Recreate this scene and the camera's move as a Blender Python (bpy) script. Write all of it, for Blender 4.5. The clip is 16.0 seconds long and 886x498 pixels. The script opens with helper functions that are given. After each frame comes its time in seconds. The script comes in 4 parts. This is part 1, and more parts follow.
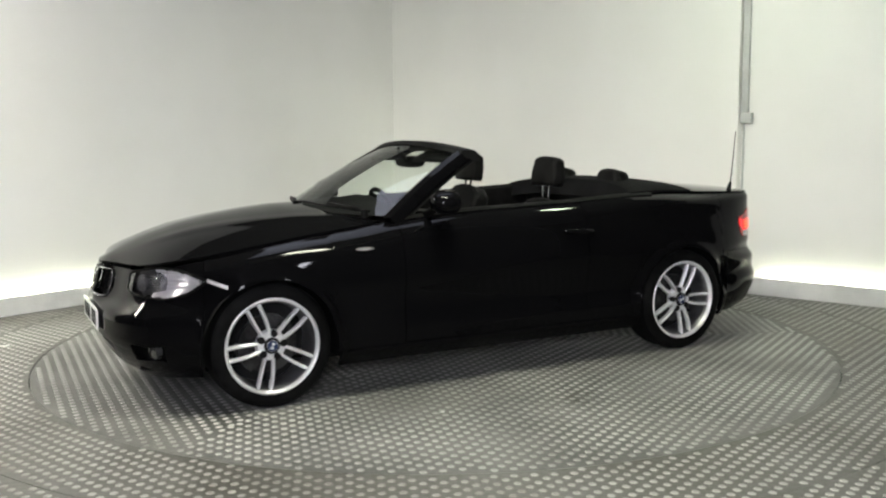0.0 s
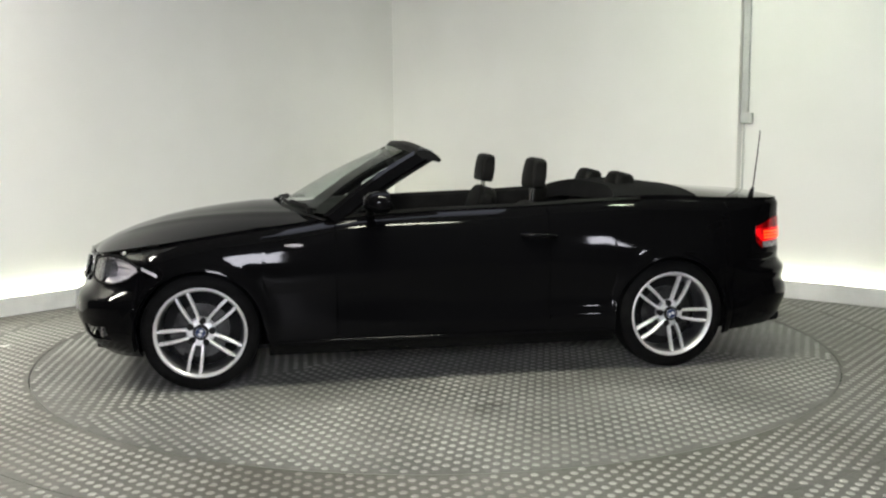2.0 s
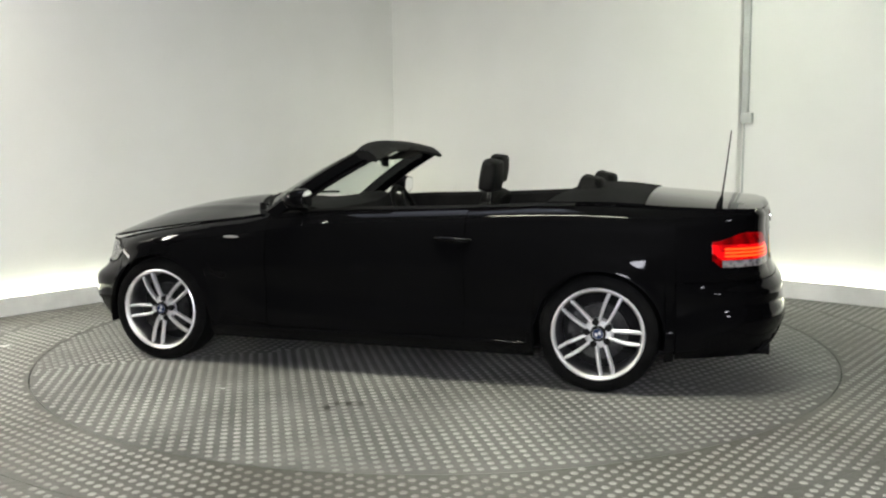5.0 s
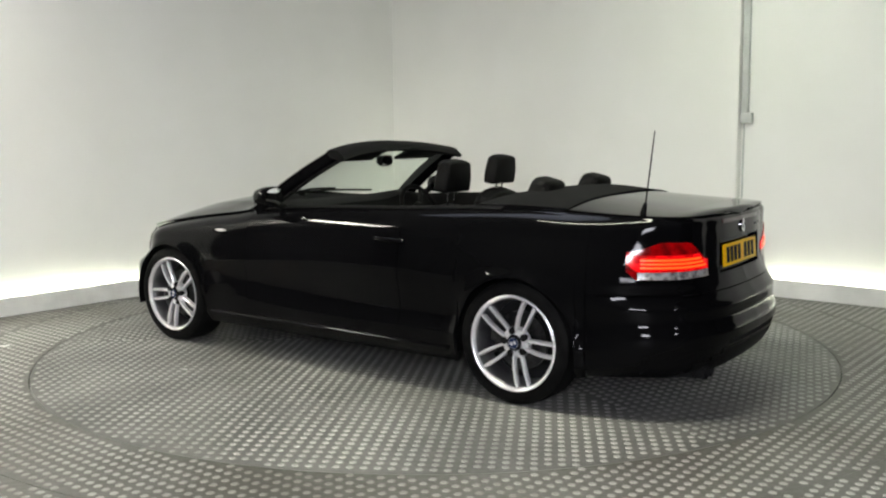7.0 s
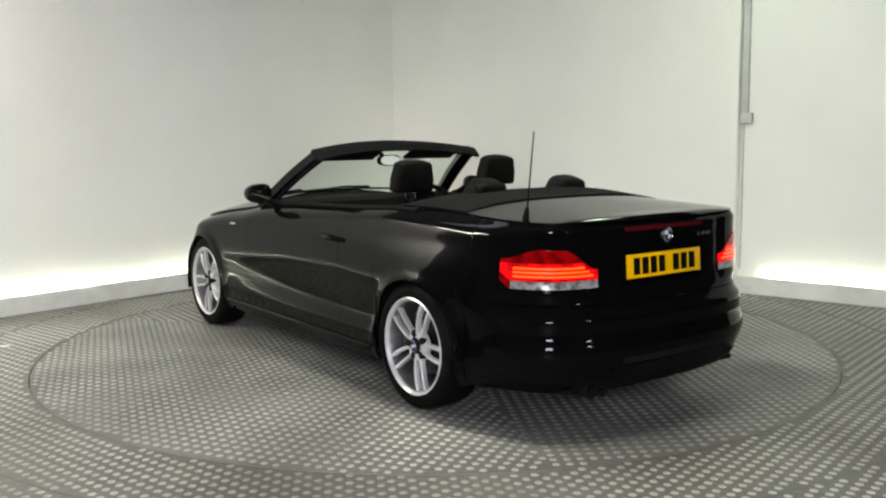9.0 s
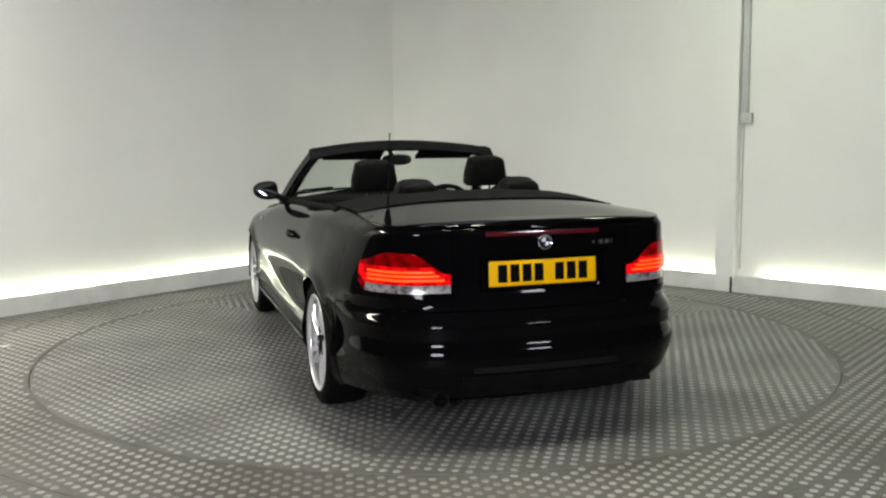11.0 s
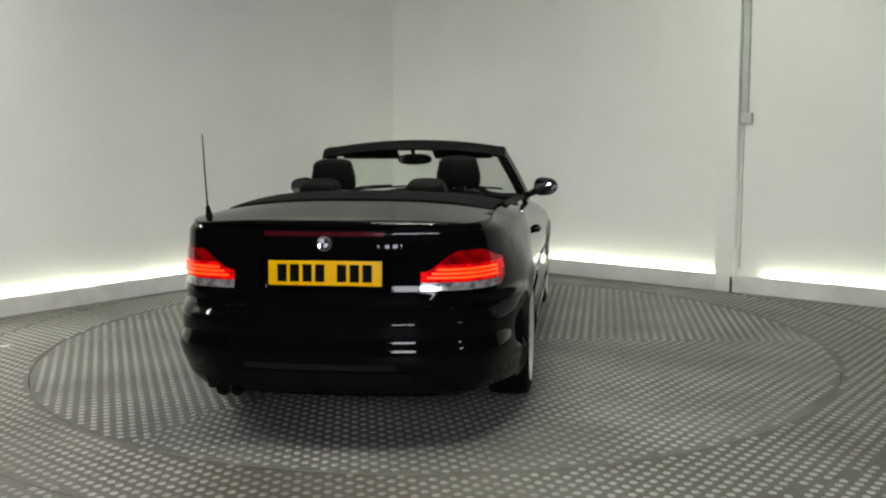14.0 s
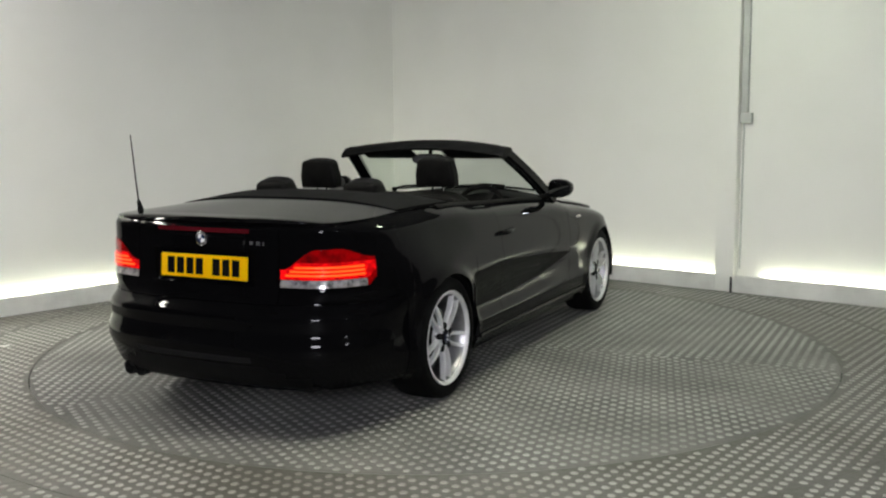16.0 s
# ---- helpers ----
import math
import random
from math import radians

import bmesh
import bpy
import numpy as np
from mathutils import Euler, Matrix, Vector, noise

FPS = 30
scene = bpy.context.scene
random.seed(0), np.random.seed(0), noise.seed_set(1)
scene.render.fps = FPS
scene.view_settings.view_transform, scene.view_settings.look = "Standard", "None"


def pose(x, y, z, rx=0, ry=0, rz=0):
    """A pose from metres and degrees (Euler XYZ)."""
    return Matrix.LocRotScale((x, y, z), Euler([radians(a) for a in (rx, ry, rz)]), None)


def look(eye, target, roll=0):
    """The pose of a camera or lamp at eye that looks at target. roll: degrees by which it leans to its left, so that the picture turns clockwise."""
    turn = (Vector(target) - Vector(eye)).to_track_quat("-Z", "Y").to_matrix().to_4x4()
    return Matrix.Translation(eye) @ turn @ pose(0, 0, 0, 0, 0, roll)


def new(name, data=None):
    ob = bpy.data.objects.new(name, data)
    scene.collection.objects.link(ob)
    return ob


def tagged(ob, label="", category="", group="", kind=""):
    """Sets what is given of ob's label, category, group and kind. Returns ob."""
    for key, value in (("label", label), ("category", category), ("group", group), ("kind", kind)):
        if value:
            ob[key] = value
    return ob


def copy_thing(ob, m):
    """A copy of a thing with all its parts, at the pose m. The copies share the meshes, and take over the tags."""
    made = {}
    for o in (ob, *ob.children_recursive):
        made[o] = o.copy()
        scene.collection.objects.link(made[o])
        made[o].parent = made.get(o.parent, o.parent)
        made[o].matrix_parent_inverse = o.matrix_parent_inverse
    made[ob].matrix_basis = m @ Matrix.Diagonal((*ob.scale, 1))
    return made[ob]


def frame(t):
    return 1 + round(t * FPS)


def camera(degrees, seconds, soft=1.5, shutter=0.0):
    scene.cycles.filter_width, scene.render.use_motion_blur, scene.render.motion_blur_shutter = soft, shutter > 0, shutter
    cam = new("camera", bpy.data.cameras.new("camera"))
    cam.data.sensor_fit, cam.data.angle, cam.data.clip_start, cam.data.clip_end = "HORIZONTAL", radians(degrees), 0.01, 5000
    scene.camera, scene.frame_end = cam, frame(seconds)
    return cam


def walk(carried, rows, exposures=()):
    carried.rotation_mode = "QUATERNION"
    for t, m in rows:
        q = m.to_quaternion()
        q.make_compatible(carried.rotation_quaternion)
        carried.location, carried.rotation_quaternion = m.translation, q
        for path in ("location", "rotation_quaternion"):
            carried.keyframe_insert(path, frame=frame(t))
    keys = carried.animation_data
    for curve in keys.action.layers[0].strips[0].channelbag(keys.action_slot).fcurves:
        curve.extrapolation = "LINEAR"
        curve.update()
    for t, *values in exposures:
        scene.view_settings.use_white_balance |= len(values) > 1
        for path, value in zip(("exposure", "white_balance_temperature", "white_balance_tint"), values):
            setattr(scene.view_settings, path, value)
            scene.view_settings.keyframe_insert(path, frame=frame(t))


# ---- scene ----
# camera on a fixed stand
cam = camera(51.33, 16.0, soft=2.2)
EYE = (0.0, -6.079, 1.357)
STAND = look(EYE, (EYE[0] + 0.0081, EYE[1] + 1.0, EYE[2] - 0.1233), -0.43)
walk(cam, [(0, STAND), (16, STAND)], [(0, 0.13), (4, 0.15), (6.5, 0.0), (9, 0.03), (12.0, -0.32), (14, -0.42), (16, -0.27)])

# dim surroundings outside the closed studio
world = bpy.data.worlds.new("world")
scene.world = world
world.use_nodes = True
world.node_tree.nodes["Background"].inputs[0].default_value = (0.02, 0.02, 0.022, 1)
world.node_tree.nodes["Background"].inputs[1].default_value = 1.0

# room plan: two white walls meet at CORNER, square to each other
CORNER = Vector((-0.447, 4.220, 0))
RIGHT = Vector((0.767, -0.642, 0))     # along the right-hand wall, away from the corner
LEFT = Vector((-0.652, -0.758, 0))     # along the left-hand wall
CEIL = 3.3
DISC = 2.5


# ---- materials ----
def principled(name, color, rough=0.5, metal=0.0, coat=0.0, spec=0.5):
    m = bpy.data.materials.new(name)
    m.use_nodes = True
    b = m.node_tree.nodes["Principled BSDF"]
    b.inputs["Base Color"].default_value = (*color, 1)
    b.inputs["Roughness"].default_value = rough
    b.inputs["Metallic"].default_value = metal
    b.inputs["Specular IOR Level"].default_value = spec
    b.inputs["Coat Weight"].default_value = coat
    b.inputs["Coat Roughness"].default_value = 0.03
    return m


def worn(name, dark, light, rough=(0.4, 0.6), metal=0.0, scale=3.0, grain=60.0, bump=0.1, dist=0.002, coat=0.0, contrast=(0.35, 0.65)):
    """A material that varies at two scales, with fine relief."""
    m = principled(name, light, rough[0], metal, coat)
    nt, b = m.node_tree, m.node_tree.nodes["Principled BSDF"]
    tc = nt.nodes.new("ShaderNodeTexCoord")
    big, fine = nt.nodes.new("ShaderNodeTexNoise"), nt.nodes.new("ShaderNodeTexNoise")
    big.inputs["Scale"].default_value, fine.inputs["Scale"].default_value = scale, grain
    big.inputs["Detail"].default_value, fine.inputs["Detail"].default_value = 4, 3
    mix = nt.nodes.new("ShaderNodeMath")
    mix.operation = "MULTIPLY_ADD"
    mix.inputs[1].default_value = 0.35
    ramp = nt.nodes.new("ShaderNodeValToRGB")
    ramp.color_ramp.elements[0].position, ramp.color_ramp.elements[1].position = contrast[0] + 0.17, contrast[1] + 0.17
    ramp.color_ramp.elements[0].color, ramp.color_ramp.elements[1].color = (*dark, 1), (*light, 1)
    rr = nt.nodes.new("ShaderNodeMapRange")
    rr.inputs["To Min"].default_value, rr.inputs["To Max"].default_value = rough
    bp = nt.nodes.new("ShaderNodeBump")
    bp.inputs["Strength"].default_value, bp.inputs["Distance"].default_value = bump, dist
    for t in (big, fine):
        nt.links.new(tc.outputs["Object"], t.inputs["Vector"])
    nt.links.new(fine.outputs["Fac"], mix.inputs[0])
    nt.links.new(big.outputs["Fac"], mix.inputs[2])
    nt.links.new(mix.outputs[0], ramp.inputs[0])
    nt.links.new(ramp.outputs[0], b.inputs["Base Color"])
    nt.links.new(big.outputs["Fac"], rr.inputs[0])
    nt.links.new(rr.outputs[0], b.inputs["Roughness"])
    nt.links.new(fine.outputs["Fac"], bp.inputs["Height"])
    nt.links.new(bp.outputs[0], b.inputs["Normal"])
    return m


def glow(name, color, strength, base=None):
    m = principled(name, base or color, 0.3)
    b = m.node_tree.nodes["Principled BSDF"]
    b.inputs["Emission Color"].default_value = (*color, 1)
    b.inputs["Emission Strength"].default_value = strength
    return m


def glass(name, tint=(0.93, 0.97, 0.95), rough=0.0):
    """Thin pane: clear with a mirror-like gloss."""
    m = bpy.data.materials.new(name)
    m.use_nodes = True
    nt = m.node_tree
    nt.nodes.remove(nt.nodes["Principled BSDF"])
    tr, gl, mx, fr = (nt.nodes.new("ShaderNode" + k) for k in ("BsdfTransparent", "BsdfGlossy", "MixShader", "LayerWeight"))
    tr.inputs[0].default_value = (*tint, 1)
    gl.inputs["Roughness"].default_value = rough
    pw, ad = nt.nodes.new("ShaderNodeMath"), nt.nodes.new("ShaderNodeMath")
    pw.operation, ad.operation = "POWER", "MULTIPLY_ADD"
    pw.inputs[1].default_value, ad.inputs[1].default_value, ad.inputs[2].default_value = 4.0, 0.75, 0.06
    nt.links.new(fr.outputs["Facing"], pw.inputs[0])
    nt.links.new(pw.outputs[0], ad.inputs[0])
    nt.links.new(ad.outputs[0], mx.inputs[0])
    nt.links.new(tr.outputs[0], mx.inputs[1])
    nt.links.new(gl.outputs[0], mx.inputs[2])
    nt.links.new(mx.outputs[0], nt.nodes["Material Output"].inputs[0])
    return m


WALL = worn("white_wall_paint", (0.76, 0.755, 0.72), (0.82, 0.815, 0.785), (0.5, 0.7), scale=0.7, grain=160, bump=0.05, dist=0.001)
DARK_WALL = worn("charcoal_wall_paint", (0.018, 0.018, 0.019), (0.028, 0.028, 0.03), (0.6, 0.8), scale=1.0, grain=90, bump=0.05)
CEILING = worn("dark_ceiling_paint", (0.03, 0.03, 0.03), (0.05, 0.05, 0.05), (0.7, 0.9), scale=1.0, grain=90, bump=0.05)
PLINTH = worn("plinth_paint", (0.62, 0.62, 0.595), (0.76, 0.76, 0.735), (0.45, 0.6), scale=4, grain=120, bump=0.06)
PLATE = worn("steel_plate", (0.095, 0.095, 0.09), (0.18, 0.18, 0.171), (0.48, 0.62), metal=0.35, scale=1.6, grain=38, bump=0.25, dist=0.001)
STUD = worn("worn_stud_steel", (0.22, 0.22, 0.208), (0.43, 0.43, 0.41), (0.4, 0.55), metal=0.45, scale=1.3, grain=30, bump=0.1)
FLOOR_STUD = worn("dusty_stud_steel", (0.22, 0.213, 0.195), (0.45, 0.448, 0.425), (0.42, 0.56), metal=0.45, scale=0.9, grain=30, bump=0.1)
GREY_PAINT = worn("grey_paint", (0.45, 0.46, 0.445), (0.56, 0.57, 0.55), (0.45, 0.6), scale=6, grain=120, bump=0.06)
FLOOR_PLATE = worn("dusty_steel_plate", (0.078, 0.074, 0.064), (0.16, 0.159, 0.149), (0.48, 0.62), metal=0.35, scale=0.8, grain=30, bump=0.25, dist=0.001)
GAP = principled("dark_gap", (0.012, 0.012, 0.012), 0.8)
STAIN = principled("oily_stain", (0.045, 0.042, 0.036), 0.3, 0.3)
TUBE = glow("fluorescent_tube", (0.95, 1.0, 0.80), 29.0)
LAMP = glow("lamp_diffuser", (1.0, 0.965, 0.865), 152.0)
MID_LAMP = glow("white_lamp_diffuser", (0.985, 0.985, 0.81), 138.0)
GREEN_FILL = glow("greenish_fill_diffuser", (0.84, 1.0, 0.72), 100.0)
DAY = glow("bluish_light_panel", (0.91, 0.91, 1.0), 66.0)
SKY_LAMP = glow("bluish_ceiling_diffuser", (0.77, 0.81, 1.0), 1.8)
PAINT = principled("black_car_paint", (0.0028, 0.0028, 0.0032), 0.045, 0.0, 0.0, 0.095)
TRIM = worn("black_plastic", (0.003, 0.003, 0.003), (0.007, 0.007, 0.007), (0.45, 0.6), scale=12, grain=300, bump=0.15, dist=0.0006)
FABRIC = worn("black_roof_fabric", (0.003, 0.003, 0.0033), (0.007, 0.007, 0.0075), (0.8, 0.95), scale=8, grain=500, bump=0.4, dist=0.0008)
LEATHER = worn("black_seat_leather", (0.002, 0.002, 0.002), (0.006, 0.0058, 0.0058), (0.5, 0.65), scale=10, grain=220, bump=0.3, dist=0.0008)
CARPET = worn("black_carpet", (0.006, 0.006, 0.006), (0.014, 0.014, 0.014), (0.9, 1.0), scale=9, grain=400, bump=0.5)
RUBBER = worn("tyre_rubber", (0.0025, 0.0025, 0.0025), (0.007, 0.007, 0.007), (0.55, 0.75), scale=14, grain=160, bump=0.2)
ALLOY = worn("silver_alloy", (0.70, 0.70, 0.71), (0.84, 0.84, 0.85), (0.24, 0.36), metal=0.5, scale=9, grain=200, bump=0.03)
STEEL = worn("brake_steel", (0.02, 0.02, 0.02), (0.07, 0.07, 0.07), (0.3, 0.5), metal=0.9, scale=14, grain=90)
for dull in (TRIM, FABRIC, LEATHER, RUBBER, CARPET, GAP):
    dull.node_tree.nodes["Principled BSDF"].inputs["Specular IOR Level"].default_value = 0.06
CHROME = principled("chrome", (0.80, 0.80, 0.82), 0.07, 1.0)
LAMP_GLASS = glass("lamp_glass", (0.97, 0.965, 0.97))
SCREEN = glass("windscreen_glass", (0.86, 0.92, 0.89))
MIRROR = principled("mirror_glass", (0.88, 0.9, 0.92), 0.02, 1.0)
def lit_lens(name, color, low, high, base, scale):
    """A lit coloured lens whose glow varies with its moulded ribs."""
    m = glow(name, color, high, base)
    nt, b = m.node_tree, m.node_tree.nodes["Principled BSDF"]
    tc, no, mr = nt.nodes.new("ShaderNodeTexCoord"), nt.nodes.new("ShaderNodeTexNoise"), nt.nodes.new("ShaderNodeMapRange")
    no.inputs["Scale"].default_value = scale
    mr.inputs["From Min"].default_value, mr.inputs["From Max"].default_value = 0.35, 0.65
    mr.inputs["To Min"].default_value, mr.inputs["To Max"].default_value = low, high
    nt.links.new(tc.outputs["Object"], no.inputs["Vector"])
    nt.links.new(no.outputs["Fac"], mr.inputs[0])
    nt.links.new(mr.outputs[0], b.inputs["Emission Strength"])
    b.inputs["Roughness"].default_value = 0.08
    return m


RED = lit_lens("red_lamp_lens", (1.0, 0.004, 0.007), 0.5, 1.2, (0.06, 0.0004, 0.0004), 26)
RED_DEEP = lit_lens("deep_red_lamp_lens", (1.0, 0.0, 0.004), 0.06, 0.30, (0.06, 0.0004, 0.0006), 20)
RED_BAR = glow("lit_red_light_bar", (1.0, 0.062, 0.006), 2.2)
RED_DIM = principled("dark_red_lens", (0.075, 0.003, 0.007), 0.16, 0, 0.4)
CLEAR_LENS = principled("clear_lamp_lens", (0.55, 0.53, 0.52), 0.12, 0.5, 1.0)
STRIP_LENS = worn("ribbed_clear_lens", (0.16, 0.15, 0.15), (0.55, 0.53, 0.52), (0.1, 0.25), metal=0.4, scale=30, grain=60, bump=0.3, coat=0.6, contrast=(0.3, 0.6))
DIM_LENS = principled("smoky_lamp_lens", (0.05, 0.05, 0.05), 0.12, 0.3, 1.0)
HEAD_INNER = principled("lamp_reflector", (0.88, 0.86, 0.87), 0.25, 0.3)
HEAD_DULL = principled("lamp_housing", (0.10, 0.10, 0.10), 0.25, 0.4)
HEAD_RING = principled("lamp_ring", (0.28, 0.28, 0.29), 0.25, 0.8)
YELLOW = principled("yellow_plate", (0.98, 0.55, 0.0), 0.45, 0, 0.0, 0.15)
WHITE_PLATE = principled("white_plate", (0.8, 0.8, 0.8), 0.4, 0, 0.3)
BLACK_INK = principled("black_ink", (0.004, 0.004, 0.004), 0.5, 0, 0, 0.05)
# duller, darker copy of the alloy; shade inside the rim is in its colour
BARREL = worn("dull_shaded_rim_metal", (0.20, 0.20, 0.205), (0.36, 0.36, 0.37), (0.28, 0.42), metal=0.9, scale=9, grain=120)
BLUE = principled("blue_enamel", (0.015, 0.03, 0.09), 0.25, 0, 0.5)
WHITE = principled("white_enamel", (0.75, 0.75, 0.75), 0.3, 0, 0.5)


# ---- building helpers ----
def part(name, bm, material, parent=None, label="", smooth=True):
    me = bpy.data.meshes.new(name)
    bm.to_mesh(me)
    bm.free()
    me.materials.append(material)
    if smooth:
        me.shade_smooth()
        me.set_sharp_from_angle(angle=radians(38))
    ob = new(name, me)
    ob.parent = parent
    return tagged(ob, label)


def empty(name):
    ob = new(name)
    ob.empty_display_size = 0.2
    return ob


def box(x0, x1, y0, y1, z0, z1, bevel=0.0, segs=2, bm=None, m=None):
    b = bm or bmesh.new()
    vs = bmesh.ops.create_cube(b, size=1.0)["verts"]
    bmesh.ops.scale(b, vec=(x1 - x0, y1 - y0, z1 - z0), verts=vs)
    bmesh.ops.translate(b, vec=((x0 + x1) / 2, (y0 + y1) / 2, (z0 + z1) / 2), verts=vs)
    if bevel:
        es = list({e for v in vs for e in v.link_edges})
        r = bmesh.ops.bevel(b, geom=es, offset=bevel, segments=segs, affect="EDGES", profile=0.5)
        vs = list({v for f in r["faces"] for v in f.verts} | {v for v in vs if v.is_valid})
    if m is not None:
        bmesh.ops.transform(b, matrix=m, verts=vs)
    return b


def grid(rows, bm=None, flip=False):
    """A sheet through rows of points."""
    b = bm or bmesh.new()
    vv = [[b.verts.new(p) for p in r] for r in rows]
    for i in range(len(vv) - 1):
        for j in range(len(vv[0]) - 1):
            q = [vv[i][j], vv[i + 1][j], vv[i + 1][j + 1], vv[i][j + 1]]
            try:
                b.faces.new(q[::-1] if flip else q)
            except ValueError:
                pass
    return b


def loft(rings, cap=True, bm=None):
    """A closed skin through rings of points."""
    b = bm or bmesh.new()
    vv = [[b.verts.new(p) for p in r] for r in rings]
    n = len(vv[0])
    for i in range(len(vv) - 1):
        for j in range(n):
            b.faces.new((vv[i][j], vv[i][(j + 1) % n], vv[i + 1][(j + 1) % n], vv[i + 1][j]))
    if cap:
        b.faces.new(vv[0][::-1])
        b.faces.new(vv[-1])
    bmesh.ops.recalc_face_normals(b, faces=b.faces)
    return b


def spin(profile, n=48, axis="y", bm=None, close=False):
    """A profile of (radius, along) turned round an axis."""
    pr = list(profile) + ([profile[0]] if close else [])
    b = bm or bmesh.new()
    vv = []
    for k in range(n):
        a = 2 * math.pi * k / n
        c, s = math.cos(a), math.sin(a)
        vv.append([b.verts.new((r * c, h, r * s) if axis == "y" else (r * c, r * s, h)) for r, h in pr])
    for k in range(n):
        for j in range(len(pr) - 1):
            b.faces.new((vv[k][j], vv[(k + 1) % n][j], vv[(k + 1) % n][j + 1], vv[k][j + 1]))
    bmesh.ops.remove_doubles(b, verts=b.verts, dist=1e-5)
    bmesh.ops.recalc_face_normals(b, faces=b.faces)
    return b


def tube(points, radius, n=10, bm=None):
    """A round bar along points; radius may be a list."""
    pts = [Vector(p) for p in points]
    rad = radius if isinstance(radius, (list, tuple)) else [radius] * len(pts)
    rings = []
    for i, p in enumerate(pts):
        d = (pts[min(i + 1, len(pts) - 1)] - pts[max(i - 1, 0)]).normalized()
        u = d.cross(Vector((0, 0, 1)))
        if u.length < 0.05:
            u = d.cross(Vector((1, 0, 0)))
        u.normalize()
        v = d.cross(u)
        rings.append([p + rad[i] * (math.cos(2 * math.pi * k / n) * u + math.sin(2 * math.pi * k / n) * v) for k in range(n)])
    return loft(rings, bm=bm)


def thick(ob, t, offset=-1.0):
    """Gives a sheet its thickness: an inner skin and a rim with edges of its own."""
    me = ob.data
    n = len(me.vertices)
    co = np.empty(n * 3)
    no = np.empty(n * 3)
    me.vertices.foreach_get("co", co)
    me.vertex_normals.foreach_get("vector", no)
    co, no = co.reshape(-1, 3), no.reshape(-1, 3)
    outer, inner = co + no * t * (offset + 1) / 2, co - no * t * (1 - offset) / 2
    faces = [tuple(p.vertices) for p in me.polygons]
    used = {}
    for f in faces:
        for a, b in zip(f, f[1:] + f[:1]):
            used[(a, b)] = 1
    verts = [*outer.tolist(), *inner.tolist()]
    out = faces + [tuple(v + n for v in f[::-1]) for f in faces]
    for a, b in used:
        if (b, a) not in used:
            k = len(verts)
            verts += [outer[a].tolist(), outer[b].tolist(), inner[b].tolist(), inner[a].tolist()]
            out.append((k + 1, k, k + 3, k + 2))
    made = bpy.data.meshes.new(me.name)
    made.from_pydata(verts, [], out)
    made.materials.append(me.materials[0])
    made.shade_smooth()
    made.set_sharp_from_angle(angle=radians(38))
    ob.data = made
    bpy.data.meshes.remove(me)
    return ob


def rounded(ob, w, segs=2):
    m = ob.modifiers.new("edges", "BEVEL")
    m.width, m.segments, m.limit_method, m.angle_limit = w, segs, "ANGLE", radians(35)
    return ob


# ---- the studio ----
def wall_box(name, start, along, length, inward, depth, z0, z1, material, label, kind="structure", bevel=0.0):
    """A slab whose face lies on the line from start; it is depth thick, away from the room (inward < 0 : into the room)."""
    side = Vector((-along.y, along.x, 0)) * inward
    m = Matrix((( along.x, side.x, 0, start.x), (along.y, side.y, 0, start.y), (0, 0, 1, 0), (0, 0, 0, 1)))
    ob = part(name, box(0, length, 0, depth, z0, z1, bevel), material, None, smooth=False)
    ob.matrix_world = m
    bm = bmesh.new()
    bm.from_mesh(ob.data)
    bmesh.ops.recalc_face_normals(bm, faces=bm.faces)
    bm.to_mesh(ob.data)
    return tagged(ob, label, "wall" if kind == "structure" else "", kind=kind)


PL_H, PL_D, PL_T = 0.145, 0.085, 0.03
inward_r, inward_l = Vector((RIGHT.y, -RIGHT.x, 0)), Vector((-LEFT.y, LEFT.x, 0))
CORNER = CORNER - (inward_r + inward_l) * PL_D      # the walls stand behind their plinths
WR, WL = 9.5, 10.2
far_r, far_l = CORNER + RIGHT * WR, CORNER + LEFT * WL
# RIGHT turned by +90 degrees points out of the room; LEFT turned by -90 degrees does
wall_box("wall_right", CORNER, RIGHT, 7.2, 1, 0.2, -0.2, CEIL, WALL, "matt white painted studio wall")
wall_box("wall_left", CORNER - LEFT * 0.2, LEFT, 6.6, -1, 0.2, -0.2, CEIL, WALL, "matt white painted studio wall")
wall_box("wall_right_rear", CORNER + RIGHT * 7.2, RIGHT, WR - 7.2, 1, 0.2, -0.2, CEIL, DARK_WALL, "charcoal painted studio wall")
wall_box("wall_left_rear", CORNER + LEFT * 6.4, LEFT, WL - 6.4, -1, 0.2, -0.2, CEIL, DARK_WALL, "charcoal painted studio wall")
wall_box("wall_back_right", far_r, LEFT, WL, 1, 0.2, -0.2, CEIL, DARK_WALL, "charcoal painted back wall of the studio")
wall_box("wall_back_left", far_l, RIGHT, WR, -1, 0.2, -0.2, CEIL, DARK_WALL, "charcoal painted back wall of the studio")
frame_m = Matrix(((RIGHT.x, LEFT.x, 0, CORNER.x), (RIGHT.y, LEFT.y, 0, CORNER.y), (0, 0, 1, 0), (0, 0, 0, 1)))
ceiling = part("ceiling", box(-0.2, WR + 0.2, -0.2, WL + 0.2, CEIL, CEIL + 0.15), CEILING, smooth=False)
ceiling.matrix_world = frame_m
tagged(ceiling, "dark painted studio ceiling", "ceiling", kind="structure")

# plinth in front of each white wall, with fluorescent tubes hidden behind its top edge
PIL = 3.925      # pilaster's place along the right-hand wall


